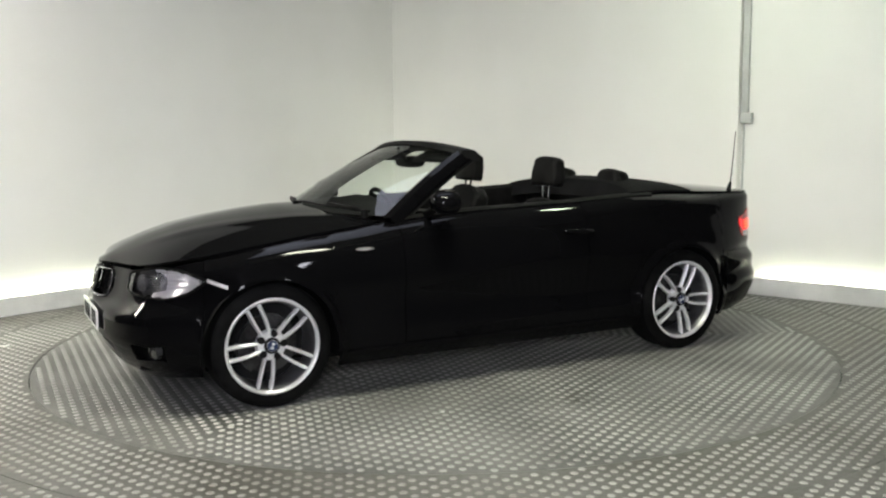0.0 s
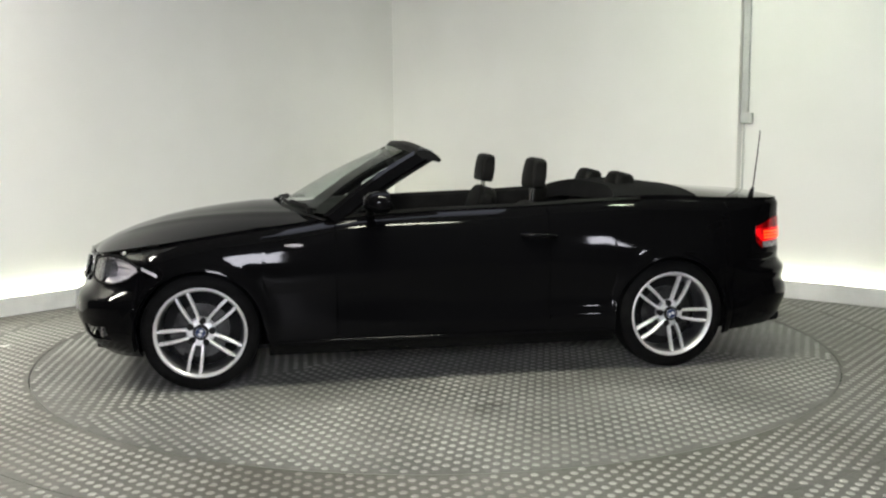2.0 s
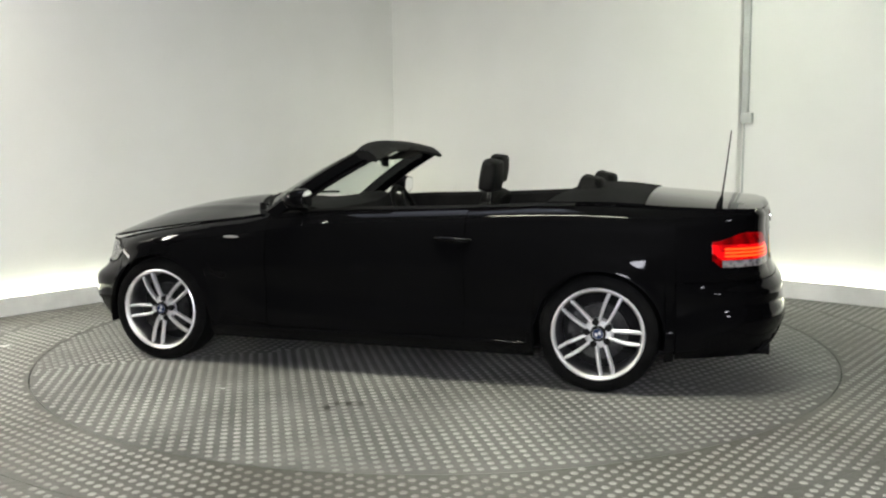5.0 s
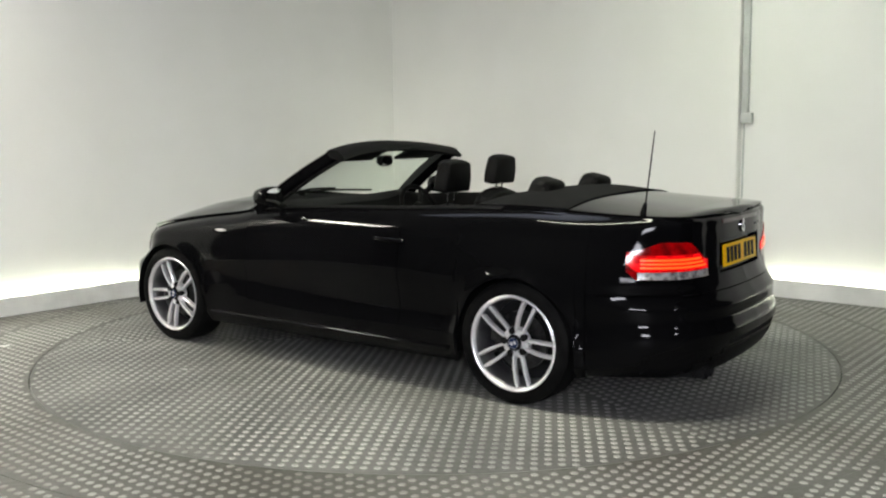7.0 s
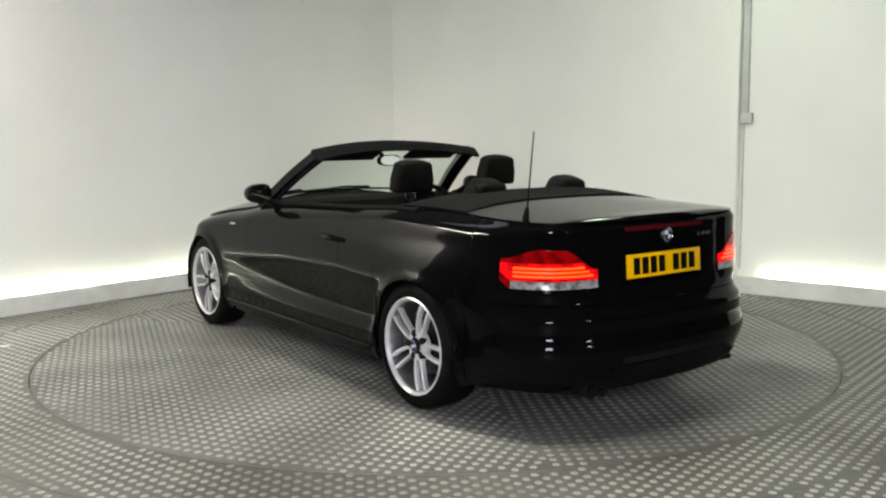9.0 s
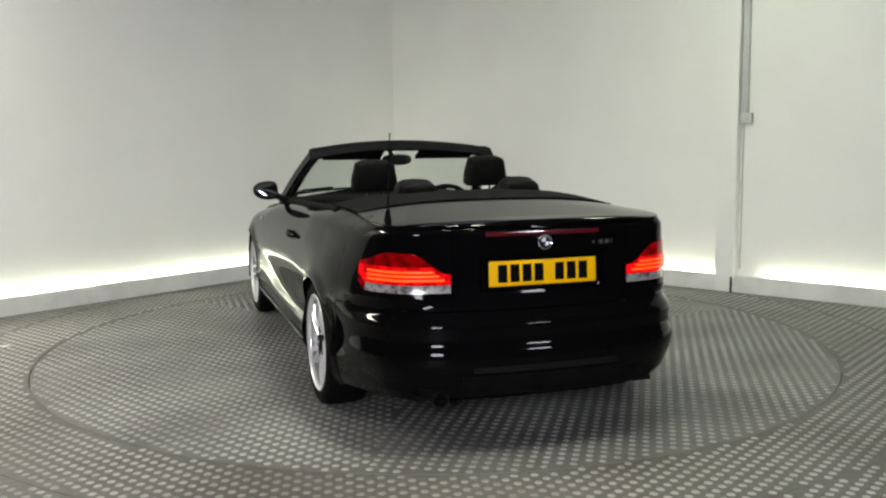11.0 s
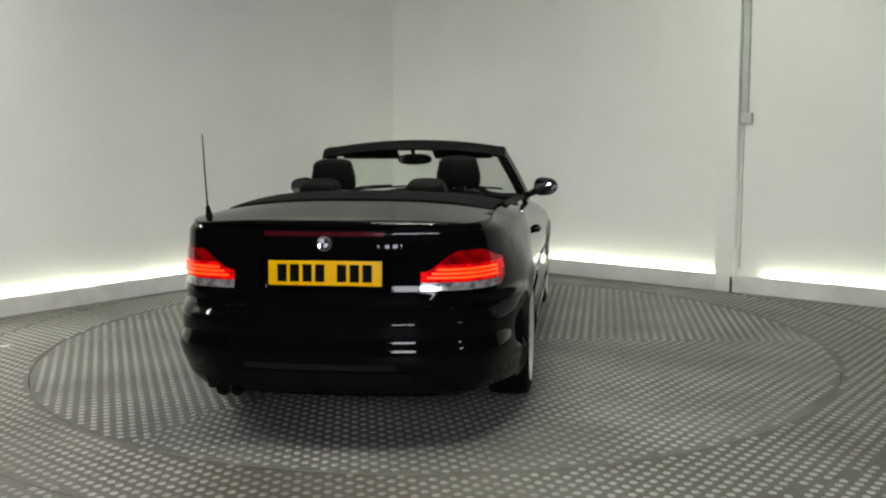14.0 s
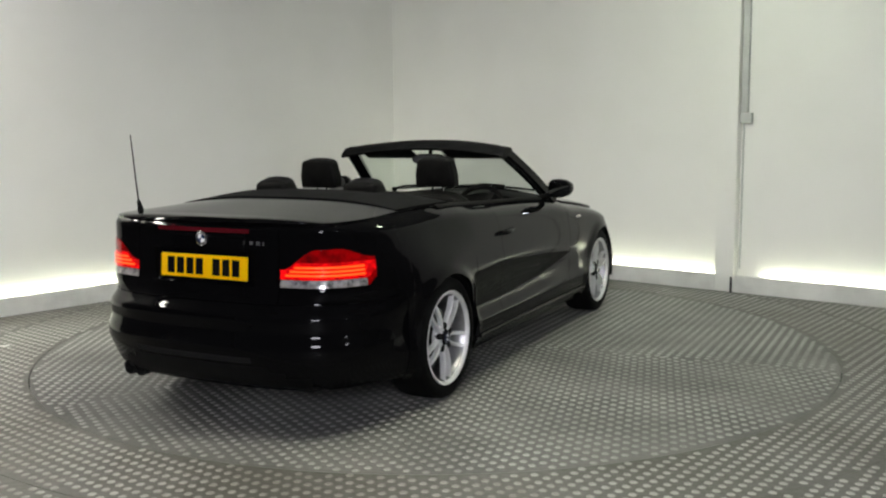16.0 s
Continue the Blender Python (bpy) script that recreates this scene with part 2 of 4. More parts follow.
def plinth(name, origin, along, inward, a, b):
    m = Matrix(((along.x, inward.x, 0, origin.x), (along.y, inward.y, 0, origin.y), (0, 0, 1, 0), (0, 0, 0, 1)))
    bm = box(a, b, PL_D - PL_T, PL_D, 0, PL_H)
    ob = part(name, bm, PLINTH, smooth=False)
    ob.matrix_world = m
    ob.data.flip_normals() if m.determinant() < 0 else None
    rounded(ob, 0.004)
    return tagged(ob, "white painted low plinth along the wall", "plinth", kind="structure")


def light_tube(origin, along, inward, a, b):
    p0, p1 = origin + along * a + inward * 0.028, origin + along * b + inward * 0.028
    thing = empty("strip_light")
    thing.location = (p0 + p1) / 2
    d = (p1 - p0) / 2
    up = Vector((0, 0, 0.112))
    part("tube", tube([-d + up, d + up], 0.013), TUBE, thing, "glowing greenish white tube")
    q = along
    bm = box(-d.length, d.length, -0.02, 0.02, 0.0, 0.09, m=Matrix(((q.x, -q.y, 0, 0), (q.y, q.x, 0, 0), (0, 0, 1, 0), (0, 0, 0, 1))))
    part("batten", bm, PLINTH, thing)
    return tagged(thing, "lit fluorescent strip light hidden behind the plinth", "strip light", "strip lights along the walls")


plinth("plinth_left", CORNER, LEFT, inward_l, 0.085, 6.4)
plinth("plinth_right", CORNER, RIGHT, inward_r, 0.085, PIL - 0.10)
plinth("plinth_right_end", CORNER, RIGHT, inward_r, PIL + 0.070, 7.2)
for a, b in ((0.50, 1.78), (1.86, 3.30), (3.42, 4.86), (4.95, 6.35)):
    light_tube(CORNER, LEFT, inward_l, a, b)
for a, b in ((0.30, 2.02), (2.10, PIL - 0.12), (PIL + 0.30, 5.75), (5.85, 7.15)):
    light_tube(CORNER, RIGHT, inward_r, a, b)

# pilaster with a joint and a surface conduit beside it
pil_m = Matrix(((RIGHT.x, inward_r.x, 0, CORNER.x), (RIGHT.y, inward_r.y, 0, CORNER.y), (0, 0, 1, 0), (0, 0, 0, 1)))
pilaster = part("pilaster", box(PIL - 0.10, PIL + 0.066, 0.001, 0.087, 0, CEIL, 0.004), WALL, smooth=False)
pilaster.matrix_world = pil_m
tagged(pilaster, "white painted square pilaster on the wall", "pilaster", kind="structure")
strip = part("cover_strip", box(PIL + 0.006, PIL + 0.066, 0.088, 0.096, 0.02, CEIL, 0.003), WALL, smooth=False)
strip.matrix_world = pil_m
tagged(strip, "white vertical cover strip on the pilaster", "trim", kind="structure")
joint = part("pilaster_joint", box(PIL + 0.040, PIL + 0.060, 0.0965, 0.0985, 0.0, 0.135), GAP, smooth=False)
joint.matrix_world = pil_m
tagged(joint, "dark open joint at the foot of the pilaster", "trim", kind="structure")
conduit = empty("cable_conduit")
conduit.matrix_world = pil_m
part("trunking", box(PIL + 0.070, PIL + 0.125, 0.001, 0.045, 1.53, CEIL - 0.002, 0.006), GREY_PAINT, conduit, "grey cable trunking")
part("junction_box", box(PIL + 0.072, PIL + 0.165, 0.001, 0.06, 1.44, 1.525, 0.006), GREY_PAINT, conduit, "small grey junction box")
part("cable", tube([(PIL + 0.088, 0.012, 0.20), (PIL + 0.088, 0.012, 1.44)], 0.007), GREY_PAINT, conduit)
tagged(conduit, "white painted cable conduit with a small box on the wall", "conduit")


# floor: outer sheet, ring of plate round the turntable, pit below
def annulus(r0, r1, z0, z1, n=180):
    return spin([(r0, z0), (r1, z0), (r1, z1), (r0, z1)], n, "z", close=True)


SEAM = 3.03


def floor_sheet():
    bm = bmesh.new()
    n = 160
    inner = [bm.verts.new((SEAM * 1.0004 * math.cos(2 * math.pi * k / n), SEAM * 1.0004 * math.sin(2 * math.pi * k / n), 0)) for k in range(n)]
    outer = [bm.verts.new((16 * math.cos(2 * math.pi * k / n), 16 * math.sin(2 * math.pi * k / n), 0)) for k in range(n)]
    low = [bm.verts.new((v.co.x, v.co.y, -0.02)) for v in inner]
    for k in range(n):
        j = (k + 1) % n
        bm.faces.new((inner[k], outer[k], outer[j], inner[j]))
        bm.faces.new((inner[j], low[j], low[k], inner[k]))
    return bm


floor = part("floor", floor_sheet(), FLOOR_PLATE, smooth=False)
tagged(floor, "grey studded steel plate floor", "floor", kind="structure")
ring = part("floor_ring", annulus(DISC + 0.006, SEAM - 0.004, -0.02, 0.0), FLOOR_PLATE, smooth=False)
tagged(ring, "grey studded steel ring plate round the turntable", "floor", kind="structure")
pit = part("turntable_pit", box(-3.3, 3.3, -3.3, 3.3, -0.16, -0.14), GAP, smooth=False)
tagged(pit, "dark pit under the turntable", "floor", kind="structure")


def studs(name, keep, label, parent=None, turn=0.0, material=STUD, pitch=0.058):
    """Small raised round studs in square rows, one mesh; turn says which way the rows run at each place."""
    nx = int(9.0 / pitch)
    i, j = np.meshgrid(np.arange(-nx, nx), np.arange(-nx, nx))
    i, j = (i.ravel() * pitch, j.ravel() * pitch)
    x, y = [], []
    for angle, sector in (turn if isinstance(turn, list) else [(turn, None)]):
        c, q = math.cos(radians(angle)), math.sin(radians(angle))
        xs, ys = c * i - q * j, q * i + c * j
        if sector:
            to = (np.degrees(np.arctan2(ys, xs)) - sector[0]) % 360
            ok = to < sector[1]
            xs, ys = xs[ok], ys[ok]
        x.append(xs)
        y.append(ys)
    x, y = np.concatenate(x), np.concatenate(y)
    ok = keep(x, y)
    x, y = x[ok], y[ok]
    n = len(x)
    a = np.arange(6) * math.pi / 3
    ring0 = np.stack([0.0185 * np.cos(a), 0.0185 * np.sin(a), 0 * a - 0.0002], 1)
    ring1 = np.stack([0.0135 * np.cos(a), 0.0135 * np.sin(a), 0 * a + 0.003], 1)
    base = np.concatenate([ring0, ring1])
    centre = np.stack([x, y, 0 * x], 1)
    verts = (centre[:, None, :] + base[None]).reshape(-1, 3)
    k = np.arange(6)
    k1 = (k + 1) % 6
    quads = np.stack([k, k1, k1 + 6, k + 6], 1)
    faces = (quads[None] + 12 * np.arange(n)[:, None, None]).reshape(-1, 4).tolist()
    faces += (np.arange(6, 12)[None] + 12 * np.arange(n)[:, None]).tolist()
    me = bpy.data.meshes.new(name)
    me.from_pydata(verts.tolist(), [], faces)
    me.materials.append(material)
    ob = new(name, me)
    ob.parent = parent
    return tagged(ob, label, "" if parent else "studs", kind="stuff")


turntable = empty("turntable")
tagged(turntable, "round studded steel turntable set flush in the floor", "turntable")
part("deck", annulus(0.0, DISC, -0.02, 0.0), PLATE, turntable, smooth=False)
part("skirt", annulus(DISC - 0.06, DISC - 0.02, -0.138, -0.0205), GAP, turntable, smooth=False)
studs("stud", lambda x, y: np.hypot(x, y) < DISC - 0.022, "", turntable, [(28.7 + 120 * k, (35 + 120 * k, 120)) for k in range(3)])



def blot(name, x, y, rx, ry, material, label, z=0.0004, n=22):
    """A flat stain or fleck with an uneven outline on the turntable's deck."""
    bm = bmesh.new()
    top = [bm.verts.new((x + rx * math.cos(2 * math.pi * k / n) * (0.7 + 0.5 * random.random()), y + ry * math.sin(2 * math.pi * k / n) * (0.7 + 0.5 * random.random()), z)) for k in range(n)]
    bm.faces.new(top)
    return part(name, bm, material, turntable, label, smooth=False)


blot("oil_stain", -0.02, 1.56, 0.11, 0.045, STAIN, "dark oily stain")
blot("oil_stain", 0.05, 1.66, 0.05, 0.06, STAIN, "dark oily stain")
blot("paint_fleck", 0.742, 1.49, 0.016, 0.012, WHITE, "small white fleck", 0.0032)


def inside(x, y):
    r = np.hypot(x, y)
    u = (x - CORNER.x) * inward_r.x + (y - CORNER.y) * inward_r.y
    v = (x - CORNER.x) * inward_l.x + (y - CORNER.y) * inward_l.y
    return (r > DISC + 0.022) & (abs(r - SEAM) > 0.016) & (u > 0.11) & (v > 0.11) & (y > -3.6) & (r < 4.9)


studs("floor_studs", inside, "worn steel studs on the floor plates", turn=-39.9, material=FLOOR_STUD)

# small flat white fleck at the left, outside the turntable
scrap = part("floor_fleck", box(-0.045, 0.03, -0.02, 0.025, 0.0032, 0.0052, 0.0008), WHITE)
scrap.matrix_world = pose(-2.84, -0.11, 0, 0, 0, 20)
tagged(scrap, "small white fleck lying on the studded floor", "scrap")

# unseen lamps: ceiling battens added to brighten the walls, light panels behind the camera
def batten_lamp(x, y, rz, length=1.5, material=LAMP, half=0.09):
    lamp = empty("batten_lamp")
    lamp.matrix_world = pose(x, y, CEIL - 0.12, 0, 0, rz)
    part("housing", box(-length / 2, length / 2, -half, half, 0.02, 0.119, 0.008), PLINTH, lamp)
    part("diffuser", box(-length / 2 + 0.02, length / 2 - 0.02, 0.015 - half, half - 0.015, -0.02, 0.0195, 0.008), material, lamp, "glowing white diffuser")
    return tagged(lamp, "unseen ceiling batten lamp added over the studio", "lamp", "lamps under the ceiling")


for x, y in ((-4.1, -0.7), (-4.45, -1.15)):
    batten_lamp(x, y, 49, 1.4)
batten_lamp(0.12, -1.66, -40, 1.6, MID_LAMP)
# short unseen lamp, added to tint and brighten the right-hand wall
batten_lamp(1.8, 0.4, -40, 0.36, GREEN_FILL)
batten_lamp(-0.3, 0.05, 0, 2.1, SKY_LAMP, 0.5)

def light_panel(m, half, tall):
    """A glowing panel on two legs; its own y axis points away from the light."""
    panel = empty("light_panel")
    panel.matrix_world = m
    z = m.translation.z
    part("diffuser", box(-half, half, -0.02, 0.02, -tall, tall, 0.005), DAY, panel, "glowing bluish white diffuser")
    part("back", box(-half - 0.03, half + 0.03, -0.08, -0.021, -tall - 0.03, tall + 0.03, 0.01), TRIM, panel)
    for x in (-half * 0.7, half * 0.7):
        part("leg", tube([(x, -0.05, 0.001 - z), (x, -0.05, -tall)], 0.02), TRIM, panel)
        part("foot", box(x - 0.03, x + 0.03, -0.35, 0.25, -z, 0.03 - z, 0.005), TRIM, panel)
    return tagged(panel, "lit bluish white studio light panel on legs", "light panel", "light panels behind the camera")


light_panel(pose(-0.35, -7.6, 2.05), 0.52, 0.55)
light_panel(pose(3.3, -5.3, 2.0, 0, 0, 33), 0.15, 0.14)


# ---- the car: x forward, y to its left, z up, origin on the ground between the axles ----
car = empty("convertible_car")
tagged(car, "glossy black two-door convertible with its roof folded down", "car")


def curve_through(pts, n=40):
    """Catmull-Rom through control points."""
    p = [np.array(q, float) for q in pts]
    p = [2 * p[0] - p[1]] + p + [2 * p[-1] - p[-2]]
    out = []
    for i in range(1, len(p) - 2):
        for k in range(n):
            t = k / n
            out.append(0.5 * (2 * p[i] + (p[i + 1] - p[i - 1]) * t + (2 * p[i - 1] - 5 * p[i] + 4 * p[i + 1] - p[i + 2]) * t * t
                              + (3 * p[i] - p[i - 1] - 3 * p[i + 1] + p[i + 2]) * t ** 3))
    out.append(p[-2])
    return np.array(out)


class Profile:
    """A smooth curve through (at, value) pairs."""

    def __init__(self, pairs, soft):
        a = np.array(pairs, float)
        self.x = np.linspace(a[0, 0] - 3 * soft, a[-1, 0] + 3 * soft, 1200)
        y = np.interp(self.x, a[:, 0], a[:, 1])
        step = self.x[1] - self.x[0]
        k = np.arange(-int(3 * soft / step) - 1, int(3 * soft / step) + 2) * step
        w = np.exp(-0.5 * (k / soft) ** 2)
        pad = len(k) // 2
        self.y = np.convolve(np.pad(y, pad, "edge"), w / w.sum(), "valid")

    def __call__(self, v):
        return np.interp(v, self.x, self.y)


# plan of the widest level, front centre to rear centre (left half); mirrored for the right half
HALF = curve_through([(2.068, 0), (2.058, 0.28), (2.018, 0.48), (1.94, 0.635), (1.79, 0.755), (1.57, 0.835), (1.33, 0.866), (0.9, 0.868),
                      (0.3, 0.868), (-0.3, 0.870), (-0.9, 0.876), (-1.33, 0.884), (-1.68, 0.862), (-1.93, 0.808), (-2.12, 0.702),
                      (-2.232, 0.52), (-2.279, 0.28), (-2.29, 0)])
ARC = np.concatenate([[0], np.cumsum(np.hypot(*np.diff(HALF, axis=0).T))])
LEN = ARC[-1]
TAN = np.gradient(HALF, ARC, axis=0)


def s_at(x):
    """How far round the plan (from the front centre) the left side reaches x."""
    return float(np.interp(-x, -HALF[:, 0], ARC))


HUB_F, HUB_R, HUB_Z, ARCH = 1.33, -1.33, 0.315, 0.338
top_edge = Profile([(-2.3, 0.955), (-2.1, 0.958), (-1.7, 0.968), (-1.3, 0.984), (-1.0, 0.981), (-0.5, 0.958), (0.1, 0.942), (0.45, 0.922), (0.62, 0.903),
                    (0.8, 0.872), (1.05, 0.845), (1.3, 0.812), (1.55, 0.772), (1.78, 0.735), (1.95, 0.70), (2.1, 0.69)], 0.06)
front_in = Profile([(0.1, 0.24), (0.16, 0.15), (0.2, 0.09), (0.28, 0.03), (0.36, 0.0), (0.46, 0.0), (0.495, 0.012), (0.535, 0.07), (0.58, 0.095), (0.64, 0.108), (0.69, 0.122), (0.76, 0.15)], 0.012)
rear_in = Profile([(0.15, 0.16), (0.2, 0.09), (0.25, 0.046), (0.33, 0.0145), (0.36, 0.004), (0.39, 0.0), (0.42, 0.003), (0.435, 0.0085), (0.46, 0.0185), (0.475, 0.0205), (0.50, 0.0200), (0.53, 0.0175), (0.55, 0.021), (0.57, 0.040), (0.585, 0.050), (0.62, 0.072),
                   (0.66, 0.086), (0.70, 0.096), (0.8, 0.098), (0.88, 0.102), (0.93, 0.100), (0.945, 0.103), (0.965, 0.135)], 0.008)
side_low = Profile([(0.14, 0.09), (0.18, 0.05), (0.225, 0.024), (0.25, 0.016), (0.27, 0.016), (0.33, 0.006), (0.355, 0.0125), (0.375, 0.0205), (0.40, 0.0265), (0.42, 0.029), (0.45, 0.031), (0.5, 0.024), (0.56, 0.008), (0.62, 0.001), (0.66, 0.0035), (0.70, 0.0095), (0.74, 0.0162), (0.78, 0.0238), (0.81, 0.030), (0.86, 0.046), (0.9, 0.056)], 0.011)
side_top = Profile([(0.0, 0.115), (0.012, 0.080), (0.03, 0.040), (0.045, 0.019), (0.065, 0.006), (0.085, 0.001), (0.11, 0.0)], 0.006)


def ease(v):
    v = min(max(v, 0.0), 1.0)
    return v * v * (3 - 2 * v)


def door_side(x, z):
    """The door's side section: a hollow between two soft creases that opens towards the rear wheel."""
    low = float(np.interp(x, (-0.5, 0.0, 0.8), (0.432, 0.450, 0.53)))
    high = float(np.interp(x, (-0.9, -0.55, 0.0, 0.8), (0.62, 0.655, 0.645, 0.575)))
    v = float(np.interp(z, (0.0, 0.30, low, high, 0.68, 1.4), (0.0, 0.30, 0.45, 0.62, 0.68, 1.4)))
    d = float(side_low(v))
    flat = 0.006 - 0.005 * (v - 0.3) / 0.32
    win = ease((v - 0.32) / 0.06) * ease((0.62 - v) / 0.06)
    return d + (min(1.1, (high - low) / 0.17) - 1) * win * (d - flat)


def skin(s, z, out=0.0):
    """A point of the car's outer skin: s round the plan, z up."""
    side = 1.0
    if s < 0:
        s, side = -s, -1.0
    if s > LEN:
        s, side = 2 * LEN - s, -1.0
    x, y = np.interp(s, ARC, HALF[:, 0]), np.interp(s, ARC, HALF[:, 1])
    tx, ty = np.interp(s, ARC, TAN[:, 0]), np.interp(s, ARC, TAN[:, 1])
    ln = math.hypot(tx, ty)
    nx, ny = -ty / ln, tx / ln          # inward is the negative of the outward normal
    nx, ny = (nx, ny) if nx * (x / 2.3) + ny * (y / 0.9) > 0 else (-nx, -ny)
    zt = top_edge(x)
    high = ease((z - 0.57) / 0.09)      # the upper rear corner rounds off sooner than the bumper
    wf, wr = ease((x - 1.45) / 0.45), ease((-x - 1.66 + 0.19 * high) / (0.38 + 0.34 * high))
    d_side = door_side(x, z) + side_top(zt - z)
    for hx in (HUB_F, HUB_R):
        r = math.hypot(x - hx, z - HUB_Z)
        d_side -= 0.017 * math.exp(-((r - ARCH) / 0.045) ** 2) * ease((0.76 - z) / 0.1)
    d_side += 0.022 * ease((-x - 0.9) / 0.5) * ease((z - 0.70) / 0.16)
    nose = 0.078 * math.exp(-(y / 0.17) ** 2) * ease((z - 0.47) / 0.09) * (x > 0)
    d = wf * (front_in(z) - nose) + wr * rear_in(z) * (1 - 0.40 * high * ease((abs(y) - 0.42) / 0.28)) + (1 - wf - wr) * d_side
    return Vector((x - nx * (d - out), side * (y - ny * (d - out)), z))


def low_edge(x, base):
    for hx in (HUB_F, HUB_R):
        if abs(x - hx) < ARCH:
            return max(base, HUB_Z + math.sqrt(ARCH ** 2 - (x - hx) ** 2))
    return base


def x_at(s):
    s = -s if s < 0 else (2 * LEN - s if s > LEN else s)
    return float(np.interp(s, ARC, HALF[:, 0]))


def stations(s0, s1, step=0.03):
    """Places round the plan, denser where a wheel arch begins and ends."""
    ss = set(np.linspace(s0, s1, max(3, int(abs(s1 - s0) / step) + 1)).tolist())
    for hx in (HUB_F, HUB_R):
        for e in (-ARCH, ARCH):
            for k in (-0.001, 0.001, 0.004, 0.012):
                v = s_at(hx + e - math.copysign(k, e))
                for w in (v, -v, 2 * LEN - v):
                    if min(s0, s1) < w < max(s0, s1):
                        ss.add(w)
    for k in (-0.001, 0.001):
        v = s_at(X_BUMP + k)
        for w in (v, 2 * LEN - v):
            if min(s0, s1) < w < max(s0, s1) and max(s0, s1) - min(s0, s1) > 1.2:
                ss.add(w)
    return sorted(ss)


def panel_mesh(s0, s1, z_low, z_high, rows=26, hole=None, step=0.03, out=0.0):
    bm = bmesh.new()
    cols = []
    for s in stations(s0, s1, step):
        x = x_at(s)
        lo = low_edge(x, z_low(x) if callable(z_low) else z_low)
        hi = z_high(x) if callable(z_high) else z_high
        zz = [lo + (hi - lo) * k / (rows - 1) for k in range(rows)]
        cols.append([(s, z, bm.verts.new(skin(s, z, out))) for z in zz])
    for a, b in zip(cols, cols[1:]):
        for k in range(rows - 1):
            q = (a[k], b[k], b[k + 1], a[k + 1])
            if hole and hole(sum(v[0] for v in q) / 4, sum(v[1] for v in q) / 4):
                continue
            bm.faces.new([v[2] for v in q])
    bmesh.ops.recalc_face_normals(bm, faces=bm.faces)
    bm.faces.ensure_lookup_table()
    f = bm.faces[len(bm.faces) // 2]
    m = f.calc_center_median()
    if f.normal.x * m.x / 2.3 + f.normal.y * m.y < 0:
        bmesh.ops.reverse_faces(bm, faces=bm.faces)
    return bm


def body_panel(name, s0, s1, z_low, z_high, label="", **kw):
    return thick(part(name, panel_mesh(s0, s1, z_low, z_high, **kw), PAINT, car, label), 0.014)


G = 0.0022       # half a panel gap
S_FEND, S_DOOR, S_QUART, S_TAIL = s_at(1.66), s_at(0.60), s_at(-0.60), s_at(-1.724)
S_LID = float(np.interp(-0.445, -HALF[len(HALF) // 2:, 1], ARC[len(HALF) // 2:]))
X_BUMP = -1.72       # where the rear bumper meets the arch


def at_top(x):
    return float(top_edge(x))


def bottom(x):
    return 0.175 + (0.03 if x < 0 else -0.02) * ease((abs(x) - 1.6) / 0.3)


# lamp outlines on the skin: distance round the plan from the lamp's middle, height
HL0, HL1 = 0.42, 1.0
lens_low = Profile([(0, 0.602), (0.08, 0.582), (0.35, 0.572), (0.6, 0.565), (0.8, 0.587), (0.9, 0.612), (1, 0.655)], 0.03)
lens_high = Profile([(0, 0.670), (0.08, 0.690), (0.42, 0.714), (0.65, 0.713), (0.81, 0.702), (1, 0.664)], 0.03)


def lens_edges(f):
    return float(lens_low(f)), float(lens_high(f))


def in_headlight(s, z):
    f = (abs(s) - HL0) / (HL1 - HL0)
    if not 0.03 < f < 0.97:
        return False
    lo, hi = lens_edges(f)
    return lo + 0.006 < z < hi - 0.006


TL0, TL1 = s_at(-1.908), S_LID - 0.006


def lamp_low(f):
    return 0.678 + 0.035 * ease((0.10 - f) / 0.10)


def lamp_high(f):
    return 0.858 - 0.012 * f - 0.085 * ease((f - 0.62) / 0.36) - 0.05 * ease((0.40 - f) / 0.40)


def in_taillight(s, z):
    s = s if s < LEN else 2 * LEN - s
    f = (s - TL0) / (TL1 - TL0)
    return 0.02 < f < 0.98 and lamp_low(f) + 0.006 < z < lamp_high(f) - 0.006


def in_nose(s, z):
    """Openings in the front: the two grille halves and the lower air intake."""
    y = abs(s)
    kidney = 0.035 < y < 0.19 and 0.535 < z < 0.672
    intake = y < 0.40 and 0.225 < z < 0.335
    side_intake = 0.60 < y < 0.80 and 0.265 < z < 0.345
    return in_headlight(s, z) or kidney or intake or side_intake


body_panel("front_bumper", -S_FEND + G, S_FEND - G, bottom, lambda x: at_top(x) - 0.004, rows=60, hole=in_nose, step=0.018)
doors = {}
for side in (1, -1):
    def span(a, b):
        return (a + G, b - G) if side > 0 else (2 * LEN - b + G, 2 * LEN - a - G)
    body_panel("front_fender", *span(S_FEND, S_DOOR), bottom, lambda x: at_top(x))
    doors[side] = body_panel("door", *span(S_DOOR, S_QUART), 0.262, at_top)
    body_panel("sill", *span(s_at(HUB_F - ARCH - 0.02), s_at(HUB_R + ARCH + 0.02)), 0.17, 0.258, rows=10)
    body_panel("rear_quarter_panel", *span(S_QUART, S_LID), lambda x: bottom(x) if x > X_BUMP else 0.602, at_top, hole=in_taillight, step=0.014, rows=60)


def in_tail(s, z):
    u = abs(s - LEN)
    return (u < 0.31 and 0.672 < z < 0.835)


body_panel("rear_bumper", S_TAIL + G, 2 * LEN - S_TAIL - G, lambda x: 0.20, 0.598, rows=40)
